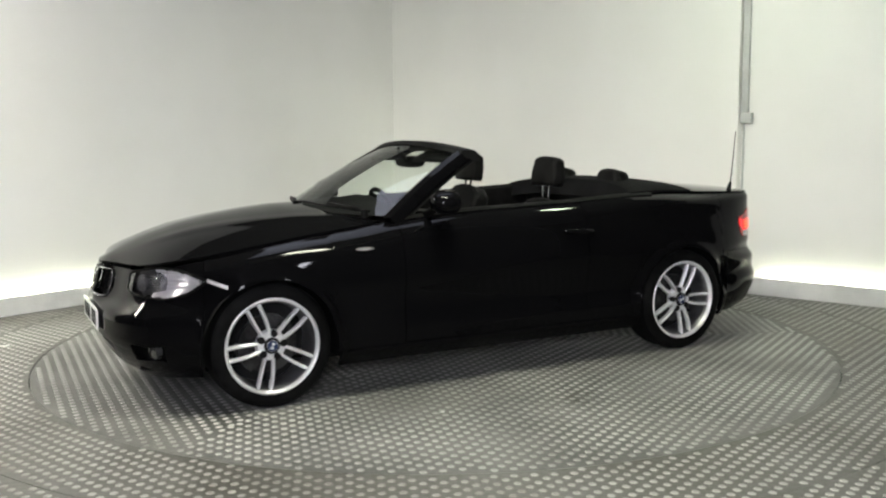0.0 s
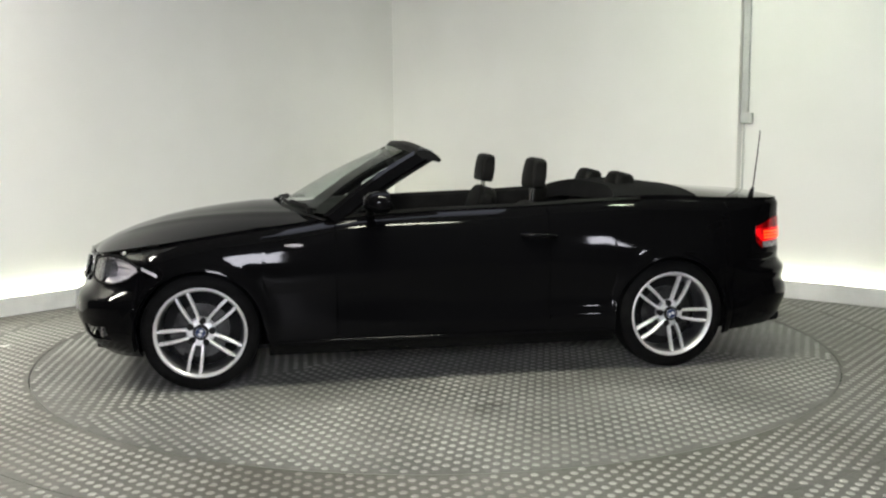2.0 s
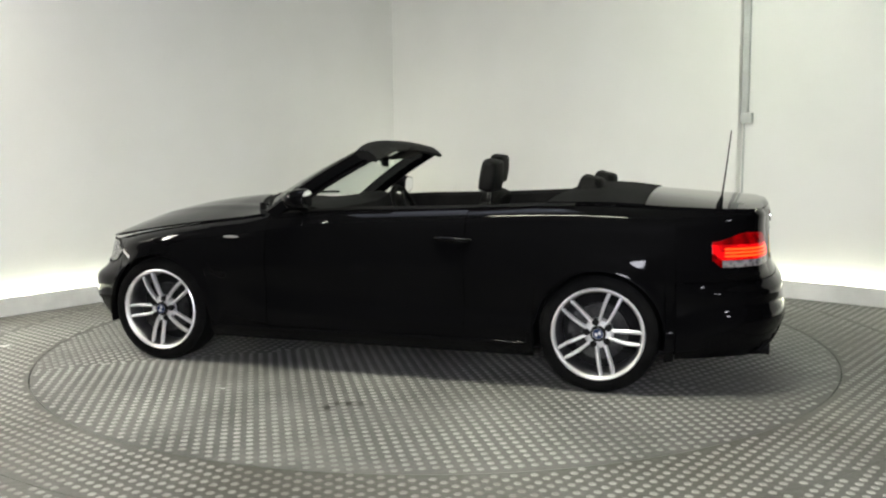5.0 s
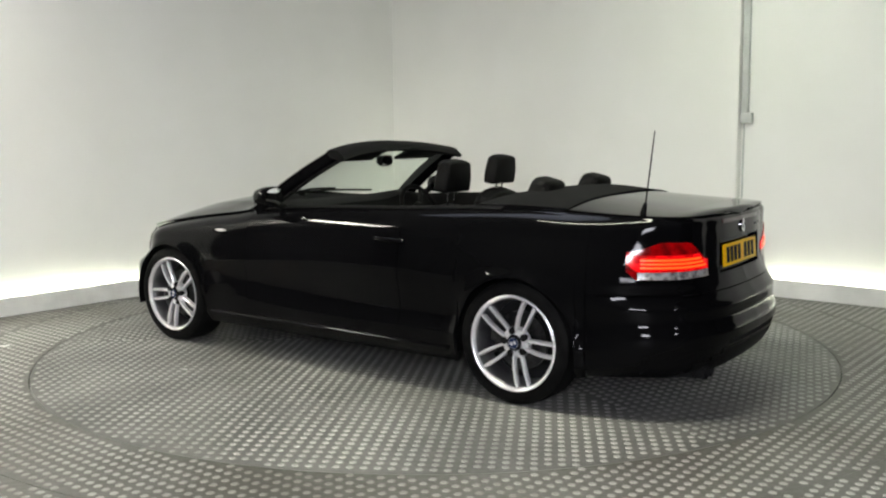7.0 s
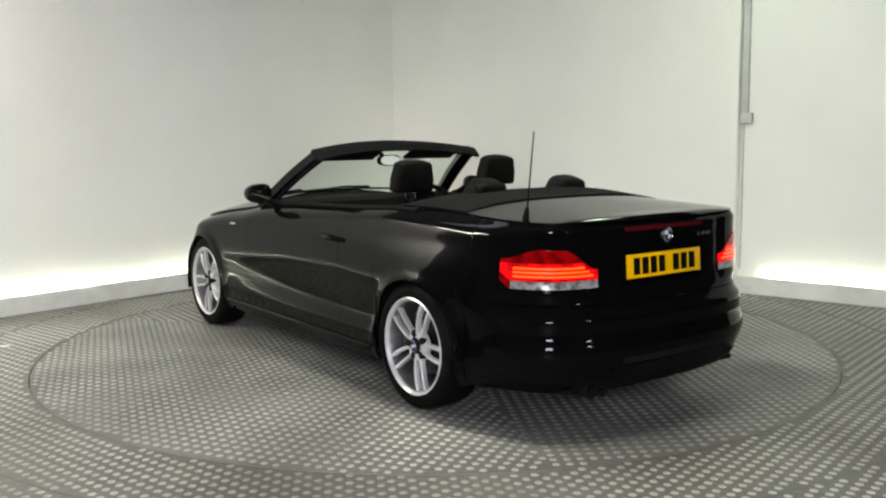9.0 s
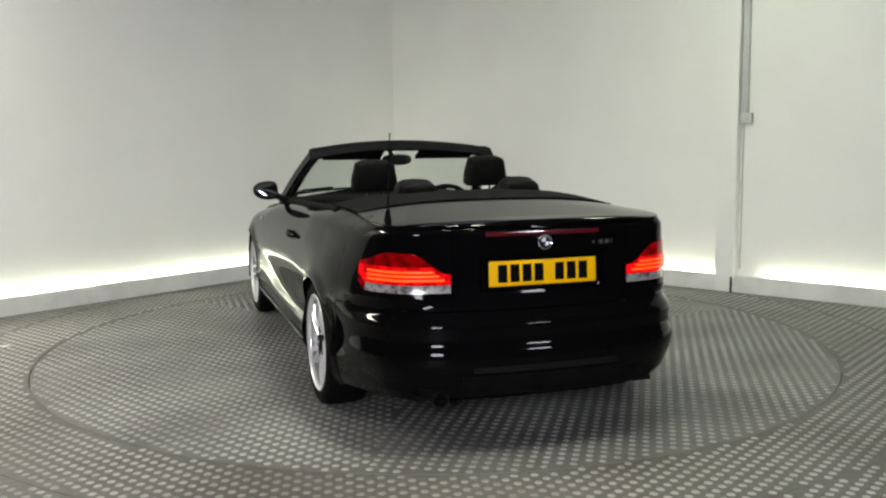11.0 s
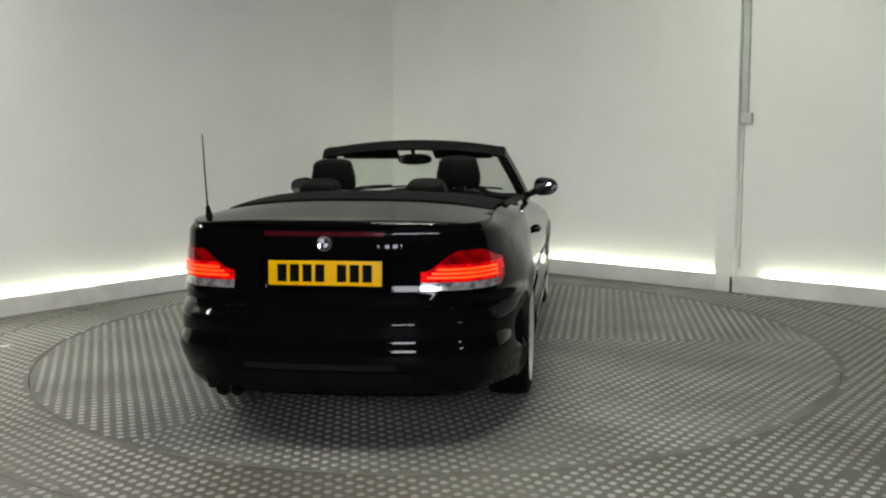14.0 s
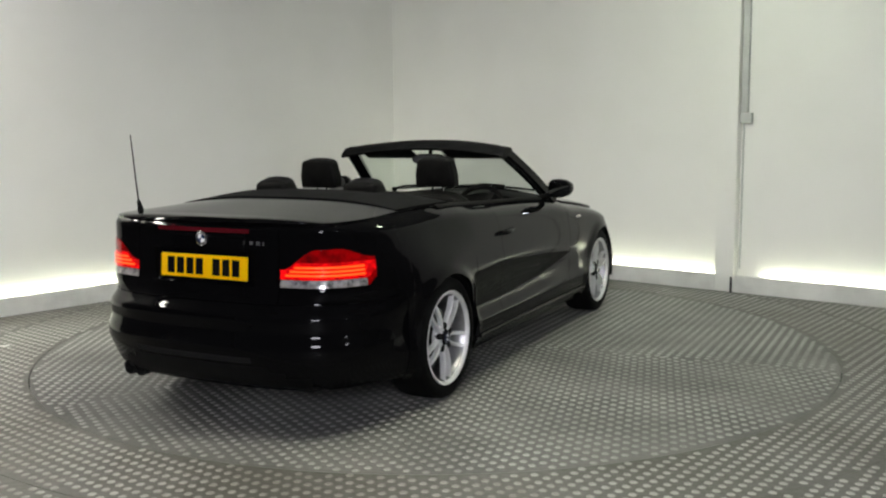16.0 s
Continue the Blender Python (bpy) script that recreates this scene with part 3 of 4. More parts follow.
body_panel("boot_lid_face", S_LID + G, 2 * LEN - S_LID - G, 0.602, at_top, rows=44, hole=in_tail, step=0.012)
# recess round the rear plate
thick(part("plate_recess", grid([[(skin(LEN + u, z, -0.03)) for z in (0.668, 0.70, 0.75, 0.80, 0.84)] for u in np.linspace(-0.315, 0.315, 12)]), PAINT, car), 0.004)
FILLET = [(0.034 * (1 - math.cos(a)) - 0.004, 0.0015 - 0.034 * math.sin(a)) for a in np.linspace(0, math.pi / 2, 7)]
for z, way in ((0.672, 1), (0.835, -1)):
    part("recess_edge", grid([[skin(LEN + u, z + way * w * 0.4, o) for w, o in FILLET] for u in np.linspace(-0.312, 0.312, 14)]), PAINT, car)
for u, way in ((-0.312, 1), (0.312, -1)):
    part("recess_edge", grid([[skin(LEN + u + way * w, z, o) for w, o in FILLET] for z in np.linspace(0.672, 0.835, 8)]), PAINT, car)


# bonnet and boot lid: crowned sheets between the shoulder lines
EDGE = np.array([[*skin(s, at_top(x_at(s)))] for s in np.linspace(0, LEN, 900)])
hood_mid = Profile([(0.5, 0.972), (0.9, 0.960), (1.045, 0.957), (1.226, 0.938), (1.4, 0.913), (1.58, 0.876), (1.75, 0.824), (1.865, 0.777), (1.957, 0.728), (2.02, 0.692), (2.06, 0.66)], 0.02)


def edge_y(x, front=True):
    half = EDGE[:450] if front else EDGE[450:]
    return float(np.interp(-x, -half[:, 0], half[:, 1]))


def hood_z(x, y):
    e, zt = max(edge_y(x), 1e-3), at_top(x)
    q = min(abs(y) / e, 1.0)
    z = zt + (max(hood_mid(x), zt) - zt) * (1 - q ** 1.7)
    # two soft ridges that run from the grille towards the windscreen posts
    w = 0.17 + 0.28 * (1.95 - x)
    return z + 0.004 * math.exp(-((abs(y) - w) / 0.05) ** 2) * ease((1.86 - x) / 0.2) * ease((1 - q) / 0.25)


X_NOSE = float(EDGE[0, 0])
rows = []
for x in [X_NOSE - 0.0004 - 0.77 * (k / 44) ** 1.8 for k in range(45)]:
    e = edge_y(x) - 0.003
    rows.append([Vector((x, q * e, hood_z(x, q * e))) for q in np.linspace(-1, 1, 49)])
x_last = X_NOSE - 0.7704
for r in np.linspace(0.05, 1, 16):
    row = []
    for q in np.linspace(-1, 1, 49):
        y = q * 0.72
        x = x_last + ((0.925 - 0.235 * q * q) - x_last) * r
        e = edge_y(x) - 0.003
        row.append(Vector((x, q * e, hood_z(x, q * e))))
    rows.append(row)
hood = thick(part("bonnet", grid(rows), PAINT, car), 0.012)
if hood.data.polygons[1200].normal.z < 0:
    hood.data.flip_normals()

LID_F = -1.53


def boot_z(x, y):
    e = max(edge_y(x, False), 1e-3)
    q = min(abs(y) / e, 1.0)
    mid = float(np.interp(-x, [1.53, 1.6, 1.9, 2.05, 2.15], [1.024, 1.016, 0.990, 0.978, 0.974]))
    zt = at_top(x)
    return zt + (mid - zt) * (1 - q ** 3.0)


X_TAIL = float(EDGE[-1, 0])
rows = []
for k in range(40):
    f = k / 39
    x = LID_F + (X_TAIL + 0.0006 - LID_F) * (1 - (1 - f) ** 1.6)
    e = edge_y(x, False) - 0.003
    rows.append([Vector((x, q * e, boot_z(x, q * e) - (0.025 * ease((f - 0.93) / 0.07)) * (1 - abs(q) ** 8))) for q in np.linspace(-1, 1, 41)])
boot = thick(part("boot_lid", grid(rows), PAINT, car), 0.012)
if boot.data.polygons[700].normal.z < 0:
    boot.data.flip_normals()

# underbody, wheel housings and engine bay floor keep the shell closed
tray = Profile([(-2.3, 0.45), (-2.1, 0.62), (-1.7, 0.74), (1.6, 0.74), (1.85, 0.62), (2.1, 0.3)], 0.05)
rows = [[Vector((x, q * float(tray(x)), 0.21)) for q in np.linspace(-1, 1, 5)] for x in np.linspace(-2.15, 1.92, 40)]
thick(part("underbody", grid(rows), TRIM, car), 0.02, 0.0)
for hx in (HUB_F, HUB_R):
    for side in (1, -1):
        arc = [(HUB_Z + (ARCH + 0.012) * math.sin(a), hx + (ARCH + 0.012) * math.cos(a)) for a in np.linspace(-0.25, math.pi + 0.25, 26)]
        bm = grid([[Vector((x, side * y, z)) for y in (0.50, 0.6, 0.7, 0.80, 0.853)] for z, x in arc])
        part("wheel_housing", bm, TRIM, car)
        part("housing_wall", box(hx - 0.37, hx + 0.37, side * 0.49 - 0.005, side * 0.49 + 0.005, 0.2, 0.70), TRIM, car)


def skin_patch(name, s0, s1, z0, z1, material, out=0.004, n=12, rows=6, parent=None, label="", inside=None, step=None, t=0.004):
    """A thin piece that follows the skin."""
    bm = bmesh.new()
    vv = [[(s, z, bm.verts.new(skin(s, z, out))) for z in np.linspace(z0, z1, rows)] for s in np.linspace(s0, s1, n)]
    for a, b in zip(vv, vv[1:]):
        for k in range(rows - 1):
            q = (a[k], b[k], b[k + 1], a[k + 1])
            if inside and not inside(sum(v[0] for v in q) / 4, sum(v[1] for v in q) / 4):
                continue
            bm.faces.new([v[2] for v in q])
    loose = [v for v in bm.verts if not v.link_faces]
    bmesh.ops.delete(bm, geom=loose, context="VERTS")
    bmesh.ops.recalc_face_normals(bm, faces=bm.faces)
    bm.faces.ensure_lookup_table()
    f = bm.faces[len(bm.faces) // 2]
    c = f.calc_center_median()
    if f.normal.x * c.x / 2.3 + f.normal.y * c.y < 0:
        bmesh.ops.reverse_faces(bm, faces=bm.faces)
    return thick(part(name, bm, material, parent or car, label), t)


def shaped_patch(name, outline, s_of, material, out, n=24, rows=8, label="", parent=None, t=0.004):
    """A piece of the skin between two edges given along f = 0..1: outline(f) -> (z low, z high)."""
    rr = []
    for f in np.linspace(0, 1, n):
        lo, hi = outline(f)
        rr.append([skin(s_of(f), lo + (hi - lo) * k / (rows - 1), out) for k in range(rows)])
    bm = grid(rr)
    bm.faces.ensure_lookup_table()
    bmesh.ops.recalc_face_normals(bm, faces=bm.faces)
    fc = bm.faces[len(bm.faces) // 2]
    c = fc.calc_center_median()
    if fc.normal.x * c.x / 2.3 + fc.normal.y * c.y < 0:
        bmesh.ops.reverse_faces(bm, faces=bm.faces)
    return thick(part(name, bm, material, parent or car, label), t)


# headlights
for side in (1, -1):
    lamp = empty("headlight")
    lamp.parent = car
    lamp["label"] = "clear headlight with round projector lenses"

    def along(f):
        return side * (HL0 + (HL1 - HL0) * f)

    def lens_span(f0, f1):
        return (lambda f: lens_edges(f0 + (f1 - f0) * f)), (lambda f: along(f0 + (f1 - f0) * f))
    shaped_patch("lamp_bowl", *lens_span(0.0, 0.46), HEAD_DULL, -0.045, parent=lamp, label="grey lamp housing")
    rr = []
    for f in np.linspace(0.40, 1.0, 25):
        lo, hi = lens_edges(f)
        ridge = [0.0, 0.006, 0.022, 0.010, 0.026, 0.012, 0.024, 0.006, 0.0]
        rr.append([skin(along(f), lo + (hi - lo) * k / 8, -0.006 - 0.05 * ease((1.0 - f) / 0.5) * (0.35 + ridge[k] * 30) ) for k in range(9)])
    thick(part("reflector", grid(rr), HEAD_INNER, lamp, "bright ridged reflector"), 0.003)
    for f, r in ((0.20, 0.042), (0.45, 0.045)):
        c = skin(along(f), 0.63 + 0.015 * f, -0.03)
        rot = Vector((0, 1, 0)).rotation_difference(Vector((0.9, 0.4 * side, 0.05)).normalized()).to_matrix().to_4x4()
        bm = spin([(r, -0.03), (r, 0.012), (r * 0.92, 0.014), (r * 0.84, 0.0), (r * 0.6, 0.012), (0.0, 0.02)], 28)
        bmesh.ops.transform(bm, matrix=Matrix.Translation(c) @ rot, verts=bm.verts)
        part("projector", bm, HEAD_RING, lamp, "round projector lens in a grey ring")
    lens = shaped_patch("lens", lens_edges, along, LAMP_GLASS, 0.001, n=40, parent=lamp, label="clear glossy lens", t=0.002)
    rim = [skin(along(f), lens_edges(f)[0], 0.001) for f in np.linspace(0, 1, 40)] + [skin(along(f), lens_edges(f)[1], 0.001) for f in np.linspace(1, 0, 40)]
    part("gasket", tube(rim + rim[:2], 0.006, 8), TRIM, lamp, "dark rubber gasket")
    shaped_patch("turn_signal", lambda f: (0.655 - 0.034 * f, 0.672 - 0.034 * f), lambda f: side * (1.012 + 0.10 * f), HEAD_INNER, 0.003, n=12, rows=4, label="slim clear turn signal", parent=lamp)

# kidney-shaped twin grille, air intakes and front plate
for side in (1, -1):
    grille = empty("grille")
    grille.parent = car
    grille["label"] = "chrome-framed grille half with black bars"
    ring = []
    for k in range(36):
        a = 2 * math.pi * k / 36
        c, s = math.cos(a), math.sin(a)
        ex = math.copysign(abs(c) ** 0.55, c)
        ez = math.copysign(abs(s) ** 0.55, s)
        ring.append((side * (0.112 + 0.085 * ex), 0.604 + 0.07 * ez))
    pts = [skin(u, z, 0.006) for u, z in ring]
    part("chrome_frame", tube(pts + pts[:2], 0.004, 8), CHROME, grille, "chrome frame")
    for u in np.linspace(0.045, 0.18, 10):
        part("bar", tube([skin(side * u, 0.54, -0.035), skin(side * u, 0.60, -0.035), skin(side * u, 0.668, -0.035)], 0.003, 6), TRIM, grille)
part("grille_backing", grid([[skin(u, z, -0.075) for z in (0.5, 0.6, 0.69)] for u in np.linspace(-0.2, 0.2, 9)]), TRIM, car)
part("intake_backing", grid([[skin(u, z, -0.06) for z in (0.2, 0.26, 0.32, 0.38)] for u in np.linspace(-0.8, 0.8, 29)]), TRIM, car)
for z in (0.25, 0.275, 0.30, 0.32):
    part("intake_slat", tube([skin(u, z, -0.02) for u in np.linspace(-0.40, 0.40, 13)], 0.005, 6), TRIM, car)
for side in (1, -1):
    c = skin(side * 0.70, 0.305, -0.035)
    bm = spin([(0.042, -0.03), (0.042, 0.0), (0.034, 0.004), (0.0, 0.008)], 24)
    rot = Vector((0, 1, 0)).rotation_difference(Vector((1, 0.35 * side, 0)).normalized()).to_matrix().to_4x4()
    bmesh.ops.transform(bm, matrix=Matrix.Translation(c) @ rot, verts=bm.verts)
    part("fog_lamp", bm, DIM_LENS, car, "round fog lamp")


def number_plate(name, base_z, tilt, x_of, material, sign, label):
    """Plate with plain bars for its characters."""
    plate = empty(name)
    plate.parent = car
    plate["label"] = label
    plate.matrix_local = pose(x_of, 0, base_z, 0, tilt, 0)
    part("board", box(-0.004, 0.004, -0.26, 0.26, -0.056, 0.056, 0.003), material, plate)
    for y in (0.196, 0.138, 0.080, 0.022, -0.078, -0.136, -0.194):
        y *= -sign
        part("mark", box(sign * 0.0046 - 0.0006, sign * 0.0046 + 0.0006, y - 0.0215, y + 0.0215, -0.039, 0.039), BLACK_INK, plate, "plain dark bar")
    return plate


number_plate("rear_number_plate", 0.752, 4, float(skin(LEN, 0.75, -0.012).x), YELLOW, -1, "yellow number plate with plain dark bars")
number_plate("front_number_plate", 0.425, 0, 2.076, WHITE_PLATE, 1, "white number plate with plain dark bars")

# tail lights
for side in (1, -1):
    tail = empty("tail_light")
    tail.parent = car
    tail["label"] = "lit red tail light with glowing bars over a clear strip"

    def along(f):
        s = TL0 + (TL1 - TL0) * f
        return s if side > 0 else 2 * LEN - s

    def split(f):
        return min(lamp_low(f) + 0.036, (lamp_low(f) + lamp_high(f)) / 2)
    def glow_top(f):
        return max(split(f) + 0.001, min(0.792, lamp_high(f) - 0.004))
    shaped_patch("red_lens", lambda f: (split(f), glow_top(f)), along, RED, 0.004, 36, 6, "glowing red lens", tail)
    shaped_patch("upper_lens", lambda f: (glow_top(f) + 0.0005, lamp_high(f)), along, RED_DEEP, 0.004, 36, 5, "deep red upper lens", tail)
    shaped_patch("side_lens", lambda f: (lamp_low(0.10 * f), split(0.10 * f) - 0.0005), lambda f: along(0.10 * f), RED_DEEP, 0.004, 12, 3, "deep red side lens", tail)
    shaped_patch("clear_strip", lambda f: (lamp_low(0.105 + 0.895 * f), split(0.105 + 0.895 * f) - 0.001), lambda f: along(0.105 + 0.895 * f), STRIP_LENS, 0.004, 30, 4, "clear reversing strip", tail)
    for k, z in enumerate((0.734, 0.752, 0.770)):
        shaped_patch("light_bar", lambda f: (z - 0.0045, z + 0.0045), lambda f: along(0.13 + (0.81 - 0.05 * k) * f), RED_BAR, 0.0075, 20, 3, "glowing orange-red bar", tail)

# third brake light, badges
skin_patch("high_brake_light", LEN - 0.285, LEN + 0.285, 0.918, 0.938, RED_DIM, 0.003, 20, 3, label="dark red strip light under the boot lid's edge")


def roundel(c, normal, r):
    badge = empty("badge")
    badge.parent = car
    badge["label"] = "round blue and white enamel badge in a chrome ring"
    rot = Vector((0, 1, 0)).rotation_difference(Vector(normal).normalized()).to_matrix().to_4x4()
    m = Matrix.Translation(c) @ rot
    bm = spin([(r, -0.004), (r, 0.003), (r * 0.9, 0.005), (r * 0.8, 0.003), (0.0, 0.003)], 32)
    bmesh.ops.transform(bm, matrix=m, verts=bm.verts)
    part("ring", bm, CHROME, badge, "chrome ring")
    for k in range(4):
        bm = bmesh.new()
        c0 = bm.verts.new((0, 0.0045, 0))
        vs = [bm.verts.new((r * 0.58 * math.cos(k * math.pi / 2 + a), 0.0045, r * 0.58 * math.sin(k * math.pi / 2 + a))) for a in np.linspace(0, math.pi / 2, 7)]
        for a, b in zip(vs, vs[1:]):
            bm.faces.new((c0, b, a))
        bmesh.ops.transform(bm, matrix=m, verts=bm.verts)
        part("quadrant", bm, BLUE if k % 2 else WHITE, badge)


rp = skin(LEN, 0.887, 0.004)
roundel(rp, (-1, 0, 0.05), 0.034)
roundel(Vector((1.955, 0, hood_z(1.955, 0) + 0.004)), (0.5, 0, 0.86), 0.038)
for k, w in enumerate((0.012, 0.028, 0.028, 0.008)):
    y0 = LEN + 0.25 + 0.036 * k
    skin_patch("model_mark", y0, y0 + w * 0.75, 0.866, 0.883, HEAD_RING, 0.004, 3, 3, label="plain silver bar")


# ---- wheels ----
def build_wheel(name):
    wheel = empty(name)
    part("tyre", spin([(0.238, -0.105), (0.262, -0.112), (0.295, -0.108), (0.311, -0.095), (0.318, -0.06), (0.318, 0.06), (0.311, 0.095), (0.295, 0.107), (0.268, 0.112), (0.246, 0.106), (0.238, 0.095), (0.236, 0.0)],
                      72, close=True), RUBBER, wheel, "black low-profile tyre")
    part("rim", spin([(0.236, 0.06), (0.241, 0.098), (0.246, 0.107), (0.240, 0.111), (0.231, 0.106), (0.2265, 0.096), (0.2265, 0.085)], 72), ALLOY, wheel, "polished silver rim")
    part("rim_barrel", spin([(0.2262, 0.090), (0.219, 0.078), (0.213, 0.0), (0.218, -0.1), (0.236, -0.105)], 72), BARREL, wheel, "dull rim barrel, darkened for the shade inside the wheel")
    for k in range(5):
        spokes = bmesh.new()
        for q in (-1, 1):
            rings = []
            for t in np.linspace(0, 1, 7):
                r = 0.045 + (0.229 - 0.045) * t
                off = q * (0.0175 + 0.0150 * t + 0.005 * math.sin(math.pi * t))
                w = 0.0078 + 0.0017 * t
                h = 0.082 + 0.014 * math.sin(math.pi * t * 0.8)
                rings.append([(off - w, h - 0.028, r), (off - w, h - 0.006, r), (off - w * 0.35, h, r), (off + w * 0.35, h, r), (off + w, h - 0.006, r), (off + w, h - 0.028, r)])
            loft(rings, bm=spokes)
        bmesh.ops.rotate(spokes, matrix=Euler((0, radians(72 * k), 0)).to_matrix(), verts=spokes.verts, cent=(0, 0, 0))
        part("double_spoke", spokes, ALLOY, wheel)
    part("hub", spin([(0.079, 0.045), (0.079, 0.068), (0.071, 0.079), (0.040, 0.084), (0.034, 0.083), (0.034, 0.092), (0.030, 0.095), (0.0, 0.095)], 40), ALLOY, wheel, "silver hub")
    part("hub_cap", spin([(0.027, 0.0952), (0.026, 0.0965), (0.0, 0.0968)], 28), BLUE, wheel, "small round blue and white cap")
    part("cap_surround", spin([(0.042, 0.080), (0.042, 0.0862), (0.035, 0.0945), (0.0285, 0.0960), (0.0285, 0.092)], 32), GAP, wheel, "dark ring round the cap")
    for k in range(4):
        if k % 2:
            bm = bmesh.new()
            c0 = bm.verts.new((0, 0.0972, 0))
            vs = [bm.verts.new((0.017 * math.cos(k * math.pi / 2 + a), 0.0972, 0.017 * math.sin(k * math.pi / 2 + a))) for a in np.linspace(0, math.pi / 2, 6)]
            for a, b in zip(vs, vs[1:]):
                bm.faces.new((c0, b, a))
            part("cap_quadrant", bm, WHITE, wheel)
    # near-black discs proud of the hub stand in for shaded bolt holes
    for k in range(5):
        a = radians(72 * k + 36 + 90)
        bm = spin([(0.0185, 0.06), (0.0185, 0.0866), (0.017, 0.0878), (0.0, 0.0878)], 14)
        bmesh.ops.translate(bm, vec=(0.061 * math.cos(a), 0, 0.061 * math.sin(a)), verts=bm.verts)
        part("wheel_bolt", bm, GAP, wheel, "dark disc for the shade in a bolt hole")
    part("brake_disc", spin([(0.07, 0.02), (0.15, 0.02), (0.15, -0.005), (0.07, -0.005)], 48, close=True), STEEL, wheel, "steel brake disc")
    bm = bmesh.new()
    rings = []
    for a in np.linspace(radians(-28), radians(28), 7):
        c, s = math.cos(a), math.sin(a)
        rings.append([(0.095 * c, -0.02, 0.095 * s), (0.095 * c, 0.045, 0.095 * s), (0.165 * c, 0.045, 0.165 * s), (0.165 * c, -0.02, 0.165 * s)])
    loft(rings, bm=bm)
    part("brake_caliper", bm, STEEL, wheel, "grey brake caliper")
    # near-black disc added behind the spokes for the shade between them
    part("backing", spin([(0.214, -0.06), (0.0, -0.06)], 40), GAP, wheel)
    return wheel


first = build_wheel("wheel")
first.parent = car
first.matrix_basis = pose(HUB_F, 0.742, 0.318, 0, 24.5, 0)
for hx, side, turn in ((HUB_R, 1, -23), (HUB_F, -1, 5), (HUB_R, -1, 40)):
    w = copy_thing(first, pose(hx, side * (0.742 if hx > 0 else 0.762), 0.318, 0, turn, 0 if side > 0 else 180))
    w.parent = car

# ---- windscreen with its frame ----
def screen_point(q, v, out=0.0):
    """q across from -1 to 1, v from the cowl to the header."""
    b = Vector((0.885 - 0.26 * q * q, 0.735 * q, 0.955 - 0.03 * q * q))
    t = Vector((0.165 - 0.07 * q * q, 0.60 * q, 1.315 - 0.05 * q * q))
    p = b.lerp(t, v)
    bulge = 0.022 * math.sin(math.pi * v) * (1 - 0.3 * q * q)
    return p + Vector((0.46, 0, 0.89)) * (bulge + out)


glass_pane = part("windscreen", grid([[screen_point(q, v) for q in np.linspace(-0.97, 0.97, 25)] for v in np.linspace(0.0, 0.97, 13)]), SCREEN, car, "clear raked windscreen")
glass_pane.visible_shadow = False
for side in (1, -1):
    rings = []
    for v in np.linspace(-0.06, 1.0, 12):
        p = screen_point(side, v)
        rings.append([p + Vector((0.012, side * -0.022, 0.018)), p + Vector((-0.02, side * 0.006, 0.016)), p + Vector((-0.065, side * 0.006, -0.022)),
                      p + Vector((-0.092, side * -0.03, -0.042)), p + Vector((-0.045, side * -0.064, -0.022))])
    part("windscreen_post", loft(rings), PAINT, car)
    # chrome-free rubber along the post
    part("post_seal", tube([screen_point(side, v) + Vector((-0.088, side * -0.016, -0.034)) for v in np.linspace(0.02, 0.99, 8)], 0.009, 6), TRIM, car)
rings = []
for q in np.linspace(-1.03, 1.03, 25):
    p = screen_point(q, 1.0)
    rings.append([p + Vector((0.045, 0, -0.012)), p + Vector((0.02, 0, 0.012)), p + Vector((-0.05, 0, 0.010)), p + Vector((-0.09, 0, -0.018)), p + Vector((-0.115, 0, -0.045)),
                  p + Vector((-0.10, 0, -0.058)), p + Vector((-0.04, 0, -0.045)), p + Vector((0.02, 0, -0.03))])
part("windscreen_header", loft(rings), TRIM, car)
for side in (1, -1):
    ob = part("sun_visor", box(-0.09, 0.07, -0.2, 0.2, -0.012, 0.012, 0.01), TRIM, car)
    ob.matrix_local = pose(0.13, side * 0.32, 1.235, 0, 24, 0)
mirror = empty("rear_view_mirror")
mirror.parent = car
mirror.matrix_local = pose(0.16, 0.015, 1.195, 0, 0, 20)
part("mirror_shell", loft([[(x, 0.118 * math.copysign(abs(math.cos(a)) ** 0.7, math.cos(a)) * k, 0.037 * math.copysign(abs(math.sin(a)) ** 0.8, math.sin(a)) * k) for a in np.linspace(0, 2 * math.pi, 24, endpoint=False)]
                           for x, k in ((-0.018, 0.96), (-0.012, 1.0), (0.012, 0.96), (0.03, 0.7))]), TRIM, mirror)
part("mirror_face", loft([[(x, 0.108 * math.copysign(abs(math.cos(a)) ** 0.7, math.cos(a)), 0.031 * math.copysign(abs(math.sin(a)) ** 0.8, math.sin(a))) for a in np.linspace(0, 2 * math.pi, 24, endpoint=False)]
                          for x in (-0.0195, -0.0185)]), MIRROR, mirror)
part("mirror_stalk", tube([(0.02, 0, 0.0), (0.08, 0, 0.06), (0.10, 0, 0.085)], 0.014), TRIM, mirror)

